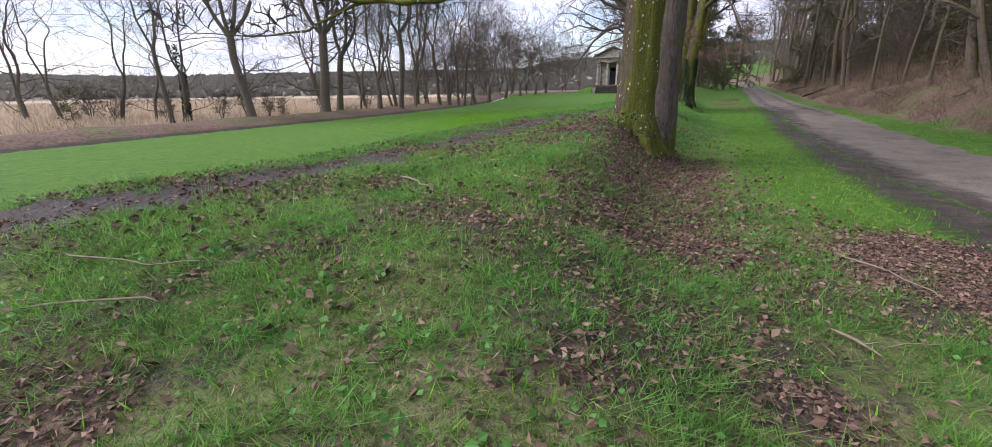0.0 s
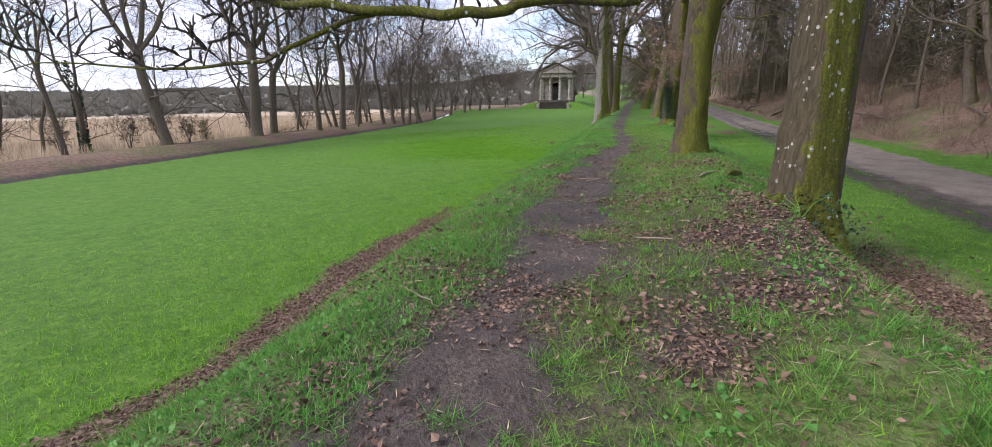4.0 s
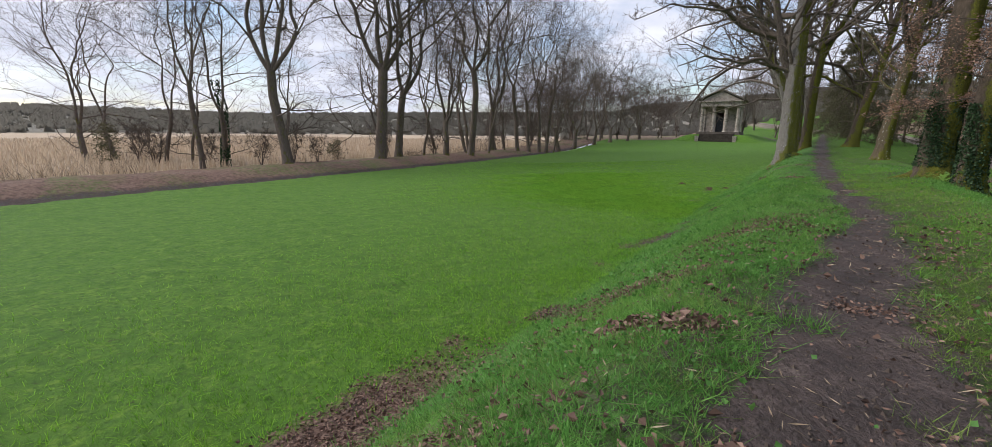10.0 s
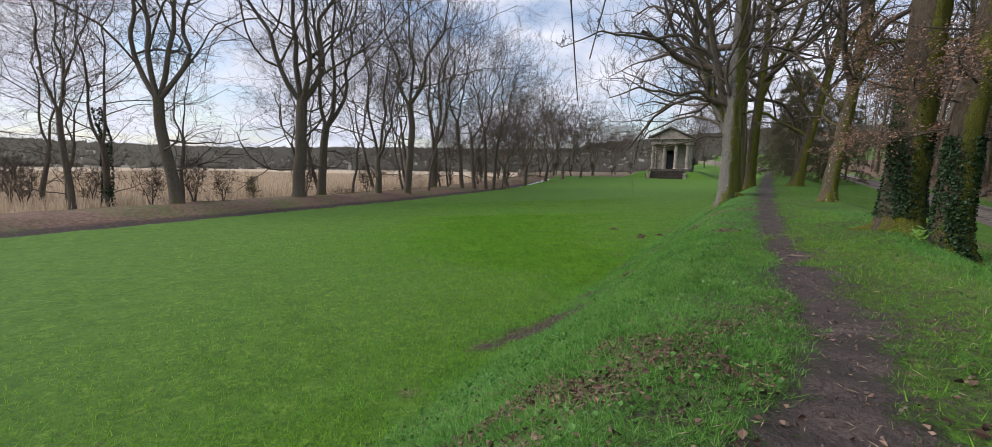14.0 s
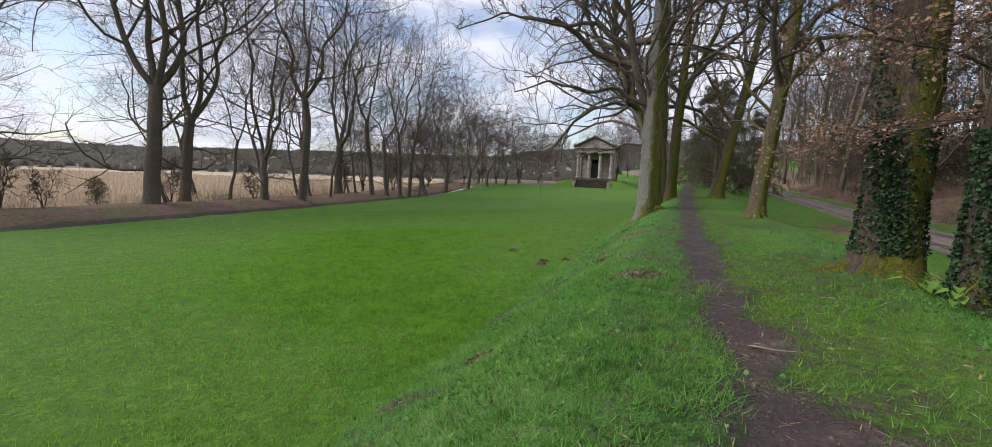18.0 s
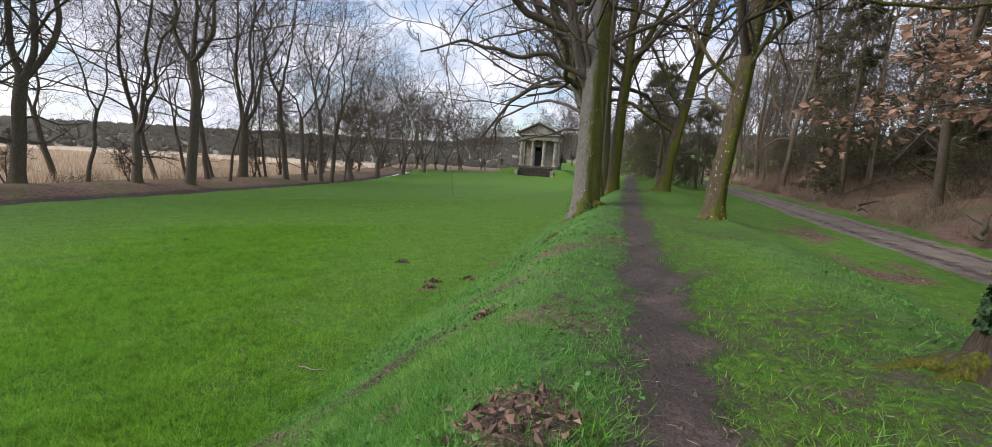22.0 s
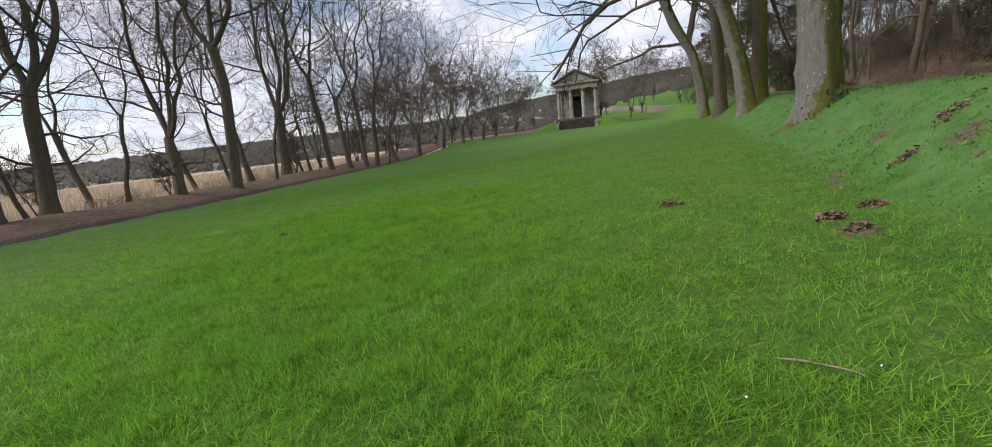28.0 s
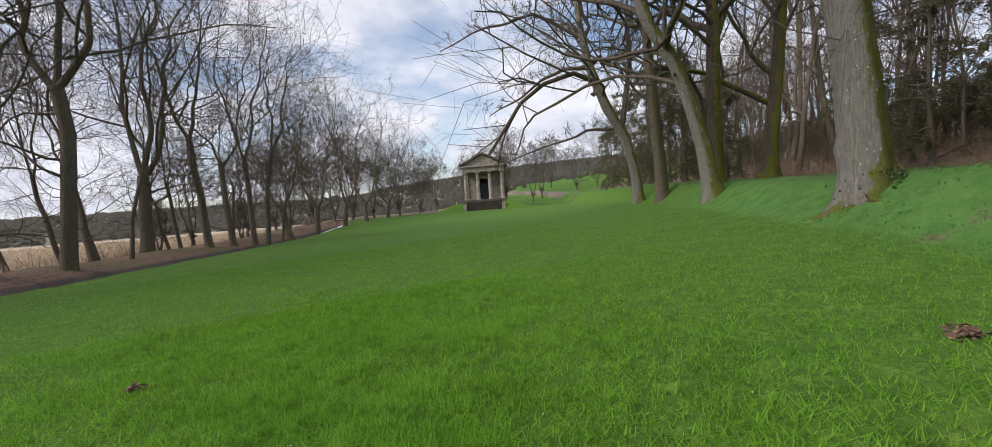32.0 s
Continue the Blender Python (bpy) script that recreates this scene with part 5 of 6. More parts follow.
yew = evergreen("yew_tree", 9.0, 3.6, 51, "dark drooping yew tree beside the footpath", M_EVERGREEN, 20000, 0.1, 0.32)
place_all(yew, [(26.6, 64.5, 20, 1.2), (28.8, 69.0, 110, 1.3), (31.0, 74.5, 200, 1.35), (34.0, 82.0, 300, 1.3), (29.3, 63.0, 250, 0.9), (37.5, 91.0, 40, 1.0), (35.5, 72.0, 140, 0.95)])
holly = evergreen("holly_bush", 3.4, 1.5, 52, "dark evergreen holly bush in the wood", M_EVERGREEN, 5200, 0.09, 0.05, 0.05, "evergreen bushes in the wood", 0.05)
hs = []
for k in range(64):
    y = rw.uniform(-6, 90)
    deep = rw.uniform(5.0, 24)
    hs.append((float(np.interp(y, ROAD_Y, ROAD_X)) + (ROAD_W + deep) / 0.92, y, rw.uniform(0, 360), rw.uniform(0.6, 1.1) + 0.045 * deep))
place_all(holly, hs)
fir = evergreen("fir_tree", 15.0, 3.0, 53, "tall dark fir tree in the wood", M_EVERGREEN, 12000, 0.17, 0.2, 0.1, "firs in the wood", 0.2)
place_all(fir, [(23.5, 21.0, 0, 1.0), (27, 27.5, 120, 1.1), (30.5, 35, 220, 1.0), (35, 42, 40, 1.1), (24, 14, 90, 0.9), (33, 52, 300, 0.9), (40, 60, 70, 1.1), (29, 10, 0, 1.0), (38, 50, 170, 1.2)])


def arching(rng, x, y, height, spread, n=5):
    """Arching dead stems of bramble and bracken from ground points."""
    p = np.stack([x, y, land(x, y) - 0.03], -1)
    d = unit(np.stack([rng.normal(size=len(x)) * 0.6, rng.normal(size=len(x)) * 0.6, np.full(len(x), 1.0)], -1))
    ln = height * (0.5 + rng.random(len(x)))
    pts = [p]
    for k in range(n - 1):
        d = unit(d + rng.normal(size=d.shape) * 0.18 + np.array([0, 0, -spread * k / n]))
        pts.append(pts[-1] + d * ln[:, None] / (n - 1))
    return np.stack(pts, 1), np.maximum(0.007 * (1 - np.linspace(0, 0.7, n))[None] * (0.7 + 0.8 * rng.random((len(x), 1))), 0.003)


def brush(name, x, y, height, spread, label, material=None):
    heap = Heap()
    P, R = arching(np.random.default_rng(len(x)), x, y, height, spread, 4)
    heap.add(*tube_arrays(P, R, 3))
    return tagged(new(name, heap.mesh(name, material or M_BRUSH)), label, "brush", kind="stuff")


n = 30000
yy = rw.uniform(-8, 80, n)
off = 1.3 + 9 * rw.random(n) ** 1.5
xx = np.interp(yy, ROAD_Y, ROAD_X) + (ROAD_W + off) / 0.92
keep = wave(xx, yy, 0.9, 4.0) + 0.5 * wave(xx, yy, 2.1, 1.0) > -0.3 + 0.4 * rw.random(n)
brush("woodland_brush", xx[keep], yy[keep], 0.55 + 0.6 * smooth(1.5, 5.0, off[keep]), 0.7, "tangled dry brown brambles on the wooded slope")

# ---- scrub and reeds beyond the stream ----
n = 2600
yy = rw.uniform(30, 128, n)
off = 4.5 + 5 * rw.random(n)
xx = np.interp(yy, STREAM_Y, STREAM_X) - off / 0.94
keep = wave(xx, yy, 0.35, 1.0) > 0.15
brush("bank_scrub", xx[keep], yy[keep], 1.5, 0.25, "thin bare scrub along the stream bank", M_TWIG)

n = 42000
dd = rw.random(n) ** 1.7 * 95
yy = rw.uniform(15, 150, n)
xx = np.interp(yy, STREAM_Y, STREAM_X) - (10.5 + dd) / 0.94
zb = land(xx, yy)
hh = 0.75 + 0.4 * rw.random(n)
ww = 0.03 + 0.0018 * dd
tx, ty = rw.normal(size=n) * 0.16, rw.normal(size=n) * 0.16
b0, up_ = np.stack([xx, yy, zb], -1), np.stack([tx, ty, hh], -1)
sd = unit(np.stack([rw.normal(size=n), rw.normal(size=n), np.zeros(n)], -1)) * ww[:, None]
v = np.stack([b0 - sd, b0 + sd, b0 + up_ * 0.7 + sd * 0.8, b0 + up_], 1).reshape(-1, 3)
k = np.arange(n)[:, None] * 4
q = np.concatenate([k + np.array([[0, 1, 2]]), k + np.array([[0, 2, 3]])], 0)
tagged(new("reed_bed", mesh_from("reed_bed", v, q.ravel(), np.full(len(q), 3), M_REED, False)), "pale straw-coloured reeds on the flat marsh", "reeds", kind="stuff")

# ---- shrubs, thicket and far trees ----
shrub_rng = np.random.default_rng(60)
shrub = bare_tree("bare_shrub", (0, 0, 0), [stem(shrub_rng, 3.2, 0.05, (a, b), 6, 0.12) for a, b in ((-1.0, 0), (0.2, 0.5), (0.9, -0.2), (0.3, -0.8))],
                  "low bare shrub on the stream bank", "shrub", seed=60, bark_mat=M_TWIG, sides=5, flare=0.3, limbs=7, twigs=(4, 4, 3), limb_len=0.4, lo=0.2, group="shrubs by the stream", fine_r=0.010, sub_sides=3)
place_all(shrub, [(-37, 47, 0, 1.0), (-33.5, 49, 80, 0.9), (-26.0, 50.5, 160, 1.0), (-24.2, 51.5, 250, 0.7), (-21.5, 60.0, 40, 1.0), (-17.5, 66, 200, 0.9), (-42, 50, 120, 1.1), (-13.5, 82, 300, 1.2), (-8.5, 90, 60, 1.4), (-27, 47.5, 60, 0.8)])
spruce = evergreen("small_spruce", 2.6, 0.95, 61, "small dark self-sown spruce by the marsh", M_EVERGREEN, 1500, 0.10, 0.05, 0.05, "", 0.04)
place_all(spruce, [(-25.0, 57.0, 0, 1.0), (-40.5, 46.0, 60, 1.6), (-29.3, 63, 90, 0.8)])
THICK_A = [(36.5, 131, 0, 1.0), (4, 121, 50, 0.9), (-2, 112, 200, 1.0), (13, 127, 90, 0.9), (47, 140, 30, 0.8), (54, 150, 20, 0.9), (21, 146, 180, 0.8), (66, 128, 60, 1.0)]
THICK_B = [(-5, 104, 0, 0.9), (1, 116, 70, 0.8), (8, 124, 140, 0.9), (14, 133, 220, 0.9), (19, 139, 10, 0.8), (-9, 97, 100, 0.9), (-13, 90, 310, 0.8), (31, 142, 40, 0.8), (41, 148, 80, 0.8), (60, 141, 170, 0.9), (-3, 124, 20, 1.0)]
THICK_C = [(-8, 118, 40, 0.9), (5, 136, 190, 0.9), (27, 158, 100, 0.9), (39, 165, 10, 0.9), (51, 168, 70, 1.0), (62, 160, 240, 0.9), (72, 145, 150, 1.0)]
THICK = "dense bare trees near the temple"
for kk, (hgt, fork) in enumerate(((15, 2.4), (12, 1.5), (15, 3.0))):
    pat = bare_tree("bare_tree", (0, 0, 0), forked(620 + kk, hgt, 0.24, fork, (0.2, 0), ((-3.0, 0.5, 1), (2.8, -0.4, 1), (0.3, 2.4, 0.95), (0.2, -2.4, 0.9)), 0.2),
                    "densely twigged bare tree with rounded brown crown", seed=620 + kk, sides=7, flare=0.4, limbs=6, twigs=(5, 5, 3), limb_len=0.55, lo=0.7, spread=65, up=0.05, group=THICK, fine_r=0.019, sub_sides=3)
    place_all(pat, (THICK_A, THICK_B, THICK_C)[kk])

sap_rng = np.random.default_rng(63)
for kk in range(3):
    sap = bare_tree("sapling", (0, 0, 0), [stem(sap_rng, 3.0 + 1.6 * sap_rng.random(), 0.03, (a, b), 6, 0.14) for a, b in ((-0.9, 0.2), (0.7, 0.5), (0.1, -0.8))],
                    "tangled bare sapling in the undergrowth", "sapling", seed=63 + kk, bark_mat=M_BRUSH_BARK, sides=4, flare=0.2, limbs=5, twigs=(4, 4), limb_len=0.5, lo=0.15, spread=60, up=0.05,
                    wob=0.24, group="undergrowth saplings", fine_r=0.007, sub_sides=3)
    sp = []
    for _ in range(30):
        yq = sap_rng.uniform(-8, 90)
        sp.append((float(np.interp(yq, ROAD_Y, ROAD_X)) + (ROAD_W + sap_rng.uniform(3.0, 13)) / 0.92, yq, sap_rng.uniform(0, 360), sap_rng.uniform(0.5, 1.2)))
    place_all(sap, sp)

# ---- far wooded hills ----
n = 11000
ang = np.concatenate([rw.uniform(radians(-105), radians(60), 10000), rw.uniform(radians(-2), radians(50), 1000)])
dist = np.concatenate([270 + 400 * rw.random(10000) ** 0.7, 190 + 80 * rw.random(1000)])
fx, fy = np.sin(ang) * dist, np.cos(ang) * dist
keep = (wave(fx, fy, 0.016, 6.0) + 0.5 * wave(fx, fy, 0.05, 2.0) > -0.9) | (dist < 300)
fx, fy, dist = fx[keep], fy[keep], dist[keep]
n, m = len(fx), 10
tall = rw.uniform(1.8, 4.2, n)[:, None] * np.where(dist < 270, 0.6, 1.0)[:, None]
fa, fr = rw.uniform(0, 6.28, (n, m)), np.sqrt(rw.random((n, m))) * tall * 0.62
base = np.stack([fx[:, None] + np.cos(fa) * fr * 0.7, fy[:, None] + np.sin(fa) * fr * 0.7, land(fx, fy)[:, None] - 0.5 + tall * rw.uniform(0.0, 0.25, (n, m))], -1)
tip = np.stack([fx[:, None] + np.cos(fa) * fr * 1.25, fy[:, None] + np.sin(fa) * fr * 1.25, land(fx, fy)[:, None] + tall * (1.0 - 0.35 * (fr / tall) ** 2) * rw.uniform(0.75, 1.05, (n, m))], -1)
away = unit(np.stack([fx, fy], -1))
across = unit(np.stack([np.repeat(away[:, 1:], m, 1), np.repeat(-away[:, :1], m, 1), np.zeros((n, m))], -1) + rw.normal(size=(n, m, 3)) * 0.12) * (tall * 0.34)[..., None]
v = np.stack([base - across, base + across, tip], 2).reshape(-1, 3)
tagged(new("far_woods", mesh_from("far_woods", v, np.arange(len(v)), np.full(len(v) // 3, 3), M_FARWOOD_HAZED, False)), "grey-brown leafless woods on distant hills, paled for haze", "woods", kind="stuff")

# ---- grass, leaves and ground litter ----
def line_distance(x, y):
    """Metres to the middle line of the walked strip."""
    return np.abs(x - np.interp(y, [0, 2, 4, 6, 9, 12, 18, 24, 26.2, 28.5, 30, 33.5, 36], [-0.2, -1.2, -1.95, -1.8, -0.8, 0.6, 3.0, 5.6, 6.0, 3.7, 1.9, 0.55, 0.2]))


def scatter(rng, n, x0, x1, y0, y1, dens):
    x, y = rng.uniform(x0, x1, n), rng.uniform(y0, y1, n)
    keep = rng.random(n) < dens(x, y)
    return x[keep], y[keep]


def blades(name, rng, x, y, height, width, label, material, lean=0.5):
    """One tapering blade at each place, leaning at random."""
    n = len(x)
    b = np.stack([x, y, land(x, y) - 0.01], -1)
    h = height * (0.4 + rng.random(n))
    a = rng.uniform(0, 2 * np.pi, n)
    side = np.stack([np.cos(a), np.sin(a), np.zeros(n)], -1) * (width * (0.6 + 0.8 * rng.random(n)))[:, None]
    tilt = rng.normal(size=(n, 2)) * lean
    top = b + np.stack([tilt[:, 0] * h, tilt[:, 1] * h, h * (1.0 - 0.25 * np.abs(tilt).sum(1).clip(0, 2))], -1)
    v = np.stack([b - side, b + side, top], 1).reshape(-1, 3)
    return tagged(new(name, mesh_from(name, v, np.arange(n * 3), np.full(n, 3), material, False)), label, "grass", kind="stuff")


def bare(x, y):
    a, b = masks(x, y)
    return np.clip(1 - 1.15 * np.maximum.reduce([a[:, 0], 0.85 * a[:, 1], a[:, 2], b[:, 1]]), 0, 1)


gr = np.random.default_rng(70)
near = lambda x, y: bare(x, y) * np.exp(-np.clip(line_distance(x, y) - 1.0, 0, None) / 1.6)
clump = lambda x, y: 0.35 + 0.65 * smooth(-0.4, 0.5, wave(x, y, 2.3, 1.0) + 0.6 * wave(x, y, 6.1, 3.0))
x, y = scatter(gr, 5200000, -7, 12, -0.5, 44, lambda x, y: near(x, y) * clump(x, y))
slope = masks(x, y)[1][:, 2] > 0.4
top = ~slope & (offsets(x, y)[0] > -3.0) & (y < 30)
blades("thin_grass", gr, x[top], y[top], 0.05, 0.0042, "patchy worn grass on the bank top", M_GRASS_THIN, 0.8)
meadow = ~slope & ~top
blades("meadow_grass", gr, x[meadow], y[meadow], 0.1, 0.0048, "short bright green meadow grass", M_GRASS, 0.75)
blades("bank_grass", gr, x[slope], y[slope], 0.08, 0.0055, "lush blue-green grass on the bank", M_GRASS_BANK, 0.75)
x, y = scatter(gr, 560000, -16, 20, 0, 60, lambda x, y: 0.8 * bare(x, y) * smooth(14, 3, line_distance(x, y)))
slope = masks(x, y)[1][:, 2] > 0.4
blades("far_meadow_grass", gr, x[~slope], y[~slope], 0.085, 0.006, "short bright green meadow grass", M_GRASS)
blades("far_bank_grass", gr, x[slope], y[slope], 0.10, 0.006, "lush blue-green grass on the bank", M_GRASS_BANK)
# tussocks of longer grass, in uneven groups
def tufts(name, tries, x0, x1, y0, y1, rep, spread, height, width, material, label, dens, lean=0.8):
    cx, cy = scatter(gr, tries, x0, x1, y0, y1, dens)
    size = 0.5 + gr.random(len(cx)) ** 1.5
    n = len(cx) * rep
    px = np.repeat(cx, rep) + gr.normal(size=n) * spread * np.repeat(size, rep)
    py = np.repeat(cy, rep) + gr.normal(size=n) * spread * np.repeat(size, rep)
    blades(name, gr, px, py, height * np.repeat(size, rep), width, label, material, lean)


group = lambda x, y: smooth(-0.1, 0.5, wave(x, y, 1.5, 7.0) + 0.5 * wave(x, y, 4.3, 2.0))
on_top = lambda x, y: smooth(-3.6, -2.6, offsets(x, y)[0]) * smooth(4.6, 3.8, offsets(x, y)[0]) * np.clip(1 - 1.4 * np.maximum(masks(x, y)[0][:, 0] - 0.3, 0), 0.0, 1) * np.clip(1.1 - masks(x, y)[0][:, 1], 0.05, 1)
tufts("near_tussock_grass", 5200, -4, 4.5, -0.3, 6.5, 48, 0.05, 0.1, 0.0034, M_GRASS_BANK, "dense green tufts of grass on the bank top", lambda x, y: on_top(x, y) * (0.1 + 0.9 * smooth(-0.2, 0.3, wave(x, y, 2.1, 4.4) + 0.5 * wave(x, y, 5.2, 2.0))), 0.9)
tufts("tussock_grass", 3600, -6, 5.5, -0.3, 15, 42, 0.06, 0.11, 0.004, M_GRASS_BANK, "longer tufts of bright grass on the bank top", lambda x, y: on_top(x, y) * (0.15 + 0.85 * group(x, y)))
tufts("pale_tussock_grass", 2400, -6, 5.5, -0.3, 16, 36, 0.07, 0.13, 0.004, M_GRASS_THIN, "thin olive and dry tufts on the bank top", lambda x, y: on_top(x, y) * (1 - 0.6 * group(x, y)), 1.0)
tufts("bank_tussock_grass", 9000, 1, 14, 13, 47, 26, 0.07, 0.11, 0.005, M_GRASS_BANK, "coarse tufts of grass on the bank", lambda x, y: bare(x, y) * smooth(-5.2, -4.0, offsets(x, y)[0]) * smooth(15, 5.0, line_distance(x, y)) * (0.15 + 0.85 * group(x, y)))
tufts("meadow_tuft_grass", 2600, -5, 9, 24, 46, 30, 0.06, 0.15, 0.0045, M_GRASS, "uneven longer tufts in the meadow", lambda x, y: bare(x, y) * smooth(4.5, 1.5, line_distance(x, y)) * (0.15 + 0.85 * group(x, y)))
# rounded weeds on the bank
n_try = 240000
x, y = scatter(gr, n_try, -5, 13, -0.4, 46, lambda x, y: 0.65 * np.maximum(bare(x, y) * masks(x, y)[1][:, 2], 0.9 * on_top(x, y) * smooth(18, 12, y)) * smooth(15, 6.0, line_distance(x, y)) * smooth(-0.2, 0.5, wave(x, y, 1.7, 6.0)))
c = np.stack([x, y, land(x, y) + 0.03 + 0.04 * gr.random(len(x))], -1)
v, q = leaf_cards(gr, c, 0.042, 0.012, 0.3, 0.12, 0.9)
tagged(new("bank_weeds", mesh_from("bank_weeds", v, q.ravel(), np.full(len(q), 3), M_WEED, False)), "small round-leaved weeds on the bank", "weeds", kind="stuff")


# fallen leaves
def leaf_chance(x, y):
    a, _ = masks(x, y)
    return np.clip(1.25 * a[:, 1] - 0.12, 0, 1) + (0.02 + np.interp(y, [9, 13], [0.42, 0.17]) * smooth(0.0, 0.8, wave(x, y, 2.9, 3.1) + 0.6 * wave(x, y, 7.3, 0.9))) * np.clip(1 - 1.1 * a[:, 0], 0.06, 1) * smooth(6, 2.5, line_distance(x, y)) * smooth(-4.2, -3.0, offsets(x, y)[0])


x, y = scatter(gr, 340000, -6, 9, -0.8, 20, lambda x, y: leaf_chance(x, y))
x2, y2 = scatter(gr, 150000, -3, 26, 16, 60, lambda x, y: 0.9 * leaf_chance(x, y))
x, y = np.concatenate([x, x2]), np.concatenate([y, y2])
c = np.stack([x, y, land(x, y) + 0.004 + 0.025 * gr.random(len(x))], -1)
v, q = leaf_cards(gr, c, 0.04, 0.004, 0.3, 0.16, 0.62)
tagged(new("fallen_leaves", mesh_from("fallen_leaves", v, q.ravel(), np.full(len(q), 3), M_DEADLEAF, False)), "drifts of dead brown leaves on the bank", "leaves", kind="stuff")

# big curled oak leaves lying about the bank top
x, y = scatter(gr, 60000, -6, 6, -0.8, 19, lambda x, y: 0.5 * np.clip(1.1 - 1.15 * masks(x, y)[0][:, 0], 0.06, 1) * smooth(-3.8, -2.8, offsets(x, y)[0]) * smooth(5.2, 4.2, offsets(x, y)[0]) * (0.12 + 0.88 * smooth(-0.1, 0.6, wave(x, y, 1.3, 4.0) + 0.4 * wave(x, y, 3.9, 1.5))))
c = np.stack([x, y, land(x, y) + 0.02 + 0.035 * gr.random(len(x))], -1)
v, q = leaf_cards(gr, c, 0.062, 0.004, 0.45, 0.16, 0.7)
tagged(new("oak_leaves", mesh_from("oak_leaves", v, q.ravel(), np.full(len(q), 3), M_OAKLEAF, False)), "curled pinkish brown oak leaves among the grass", "leaves", kind="stuff")

# ---- ivy, withered beech sprays, logs, sticks ----
def ivy_on(tree, line, r, z0, z1, count, size, seed, one_side=None):
    """Ivy leaves hugging a trunk, as a part of it. line: points of the trunk relative to the tree's foot."""
    rg = np.random.default_rng(seed)
    line = np.array(line, float)
    z = z0 + (z1 - z0) * rg.random(count) ** 1.2
    a = rg.uniform(0, 2 * np.pi, count) if one_side is None else rg.normal(one_side, 0.9, count)
    keep = rg.random(count) < 0.55 + 0.45 * np.sin(a * 3 + z * 2.1)
    z, a = z[keep], a[keep]
    cx, cy = np.interp(z, line[:, 2], line[:, 0]), np.interp(z, line[:, 2], line[:, 1])
    rr = np.interp(z, line[:, 2], line[:, 3]) * (1 + 0.5 * np.exp(-np.clip(z, 0, None) / 0.3)) * r + 0.015 + 0.05 * rg.random(len(z))
    c = np.stack([cx + np.cos(a) * rr, cy + np.sin(a) * rr, z], -1)
    v, q = leaf_cards(rg, c, size, 0.01, 0.9, 0.1, 0.9)
    return tagged(child("ivy", mesh_from("ivy", v, q.ravel(), np.full(len(q), 3), M_IVY, False), tree), "glossy dark green ivy leaves", kind="stuff")


ivy_on(t3, [(0, 0, -0.2, 0.28), (0, 0, 1.2, 0.245), (0.08, 0.05, 2.6, 0.24), (0.5, 0.3, 5, 0.24)], 1.0, -0.1, 2.3, 11000, 0.055, 81)
ivy_on(t4, [(0, 0, -0.2, 0.40), (0, 0, 1.2, 0.34), (0.05, 0, 2.6, 0.335), (0.2, 0.1, 5, 0.33)], 1.0, 0.35, 2.2, 12000, 0.05, 82)
ivy_on(t4, [(0, 0, 2.0, 0.34), (0.05, 0, 2.6, 0.335), (0.3, 0.15, 7, 0.3)], 1.0, 2.2, 3.4, 900, 0.05, 83, math.pi * 0.9)
ivy_on(c1, [(0, 0, -0.6, 0.6), (0.05, 0.05, 0.5, 0.55), (0.1, 0.1, 1.2, 0.46)], 1.0, -0.3, 0.45, 900, 0.07, 85, math.pi * 1.75)
ivy_on(t1, [(0, 0, -0.3, 0.42), (0.0, 0.02, 0.5, 0.36)], 1.0, -0.1, 0.4, 260, 0.05, 86, math.pi * 1.45)
ivy_on(ivied, [(0, 0, -0.2, 0.3), (0.3, 0, 5, 0.26), (-0.6, 0, 9, 0.2)], 1.1, 0.0, 7.5, 2600, 0.16, 84)


def beech_sprays(tree, heads, seed, count=7):
    """Low level sprays of thin twigs that still hold withered leaves."""
    rg = np.random.default_rng(seed)
    heap, leaves = Heap(), []
    for x, y, z, dx, dy, dz, ln in heads:
        P, R = extend(rg, np.array([[x, y, z]]), unit(np.array([[dx, dy, dz]])), np.array([ln]), np.array([0.022]), 9, 0.10, -0.01, 0.3)
        heap.add(*tube_arrays(P, R, 5))
        p, d, l2, r2 = sprout(rg, P, R, 16, 0.42, 50, 0.12, 1.0, 0.0, 0.35, 0.004, 0.5)
        d[:, 2] *= 0.35
        P2, R2 = extend(rg, p, unit(d), l2, r2, 6, 0.14, -0.01, 0.4, 0.003)
        heap.add(*tube_arrays(P2, R2, 3))
        p, d, l3, r3 = sprout(rg, P2, R2, 5, 0.45, 45, 0.2, 1.0, 0.0, 0.3, 0.003, 0.5)
        d[:, 2] *= 0.4
        P3, R3 = extend(rg, p, unit(d), l3, r3, 4, 0.15, -0.01, 0.5, 0.0025)
        heap.add(*tube_arrays(P3, R3, 3))
        for _ in range(count):
            i = rg.integers(0, 4, len(P3))
            leaves.append(P3[np.arange(len(P3)), i])
    c = np.concatenate(leaves)
    v, q = leaf_cards(rg, c, 0.055, 0.035, 0.5, 0.12, 0.6)
    spray = child("spray", heap.mesh("spray", M_TWIG), tree, "thin level beech twigs")
    tagged(child("withered_leaf_mass", mesh_from("withered_leaf_mass", v, q.ravel(), np.full(len(q), 3), M_BEECHLEAF, False), spray), "pinkish brown withered beech leaves", kind="stuff")


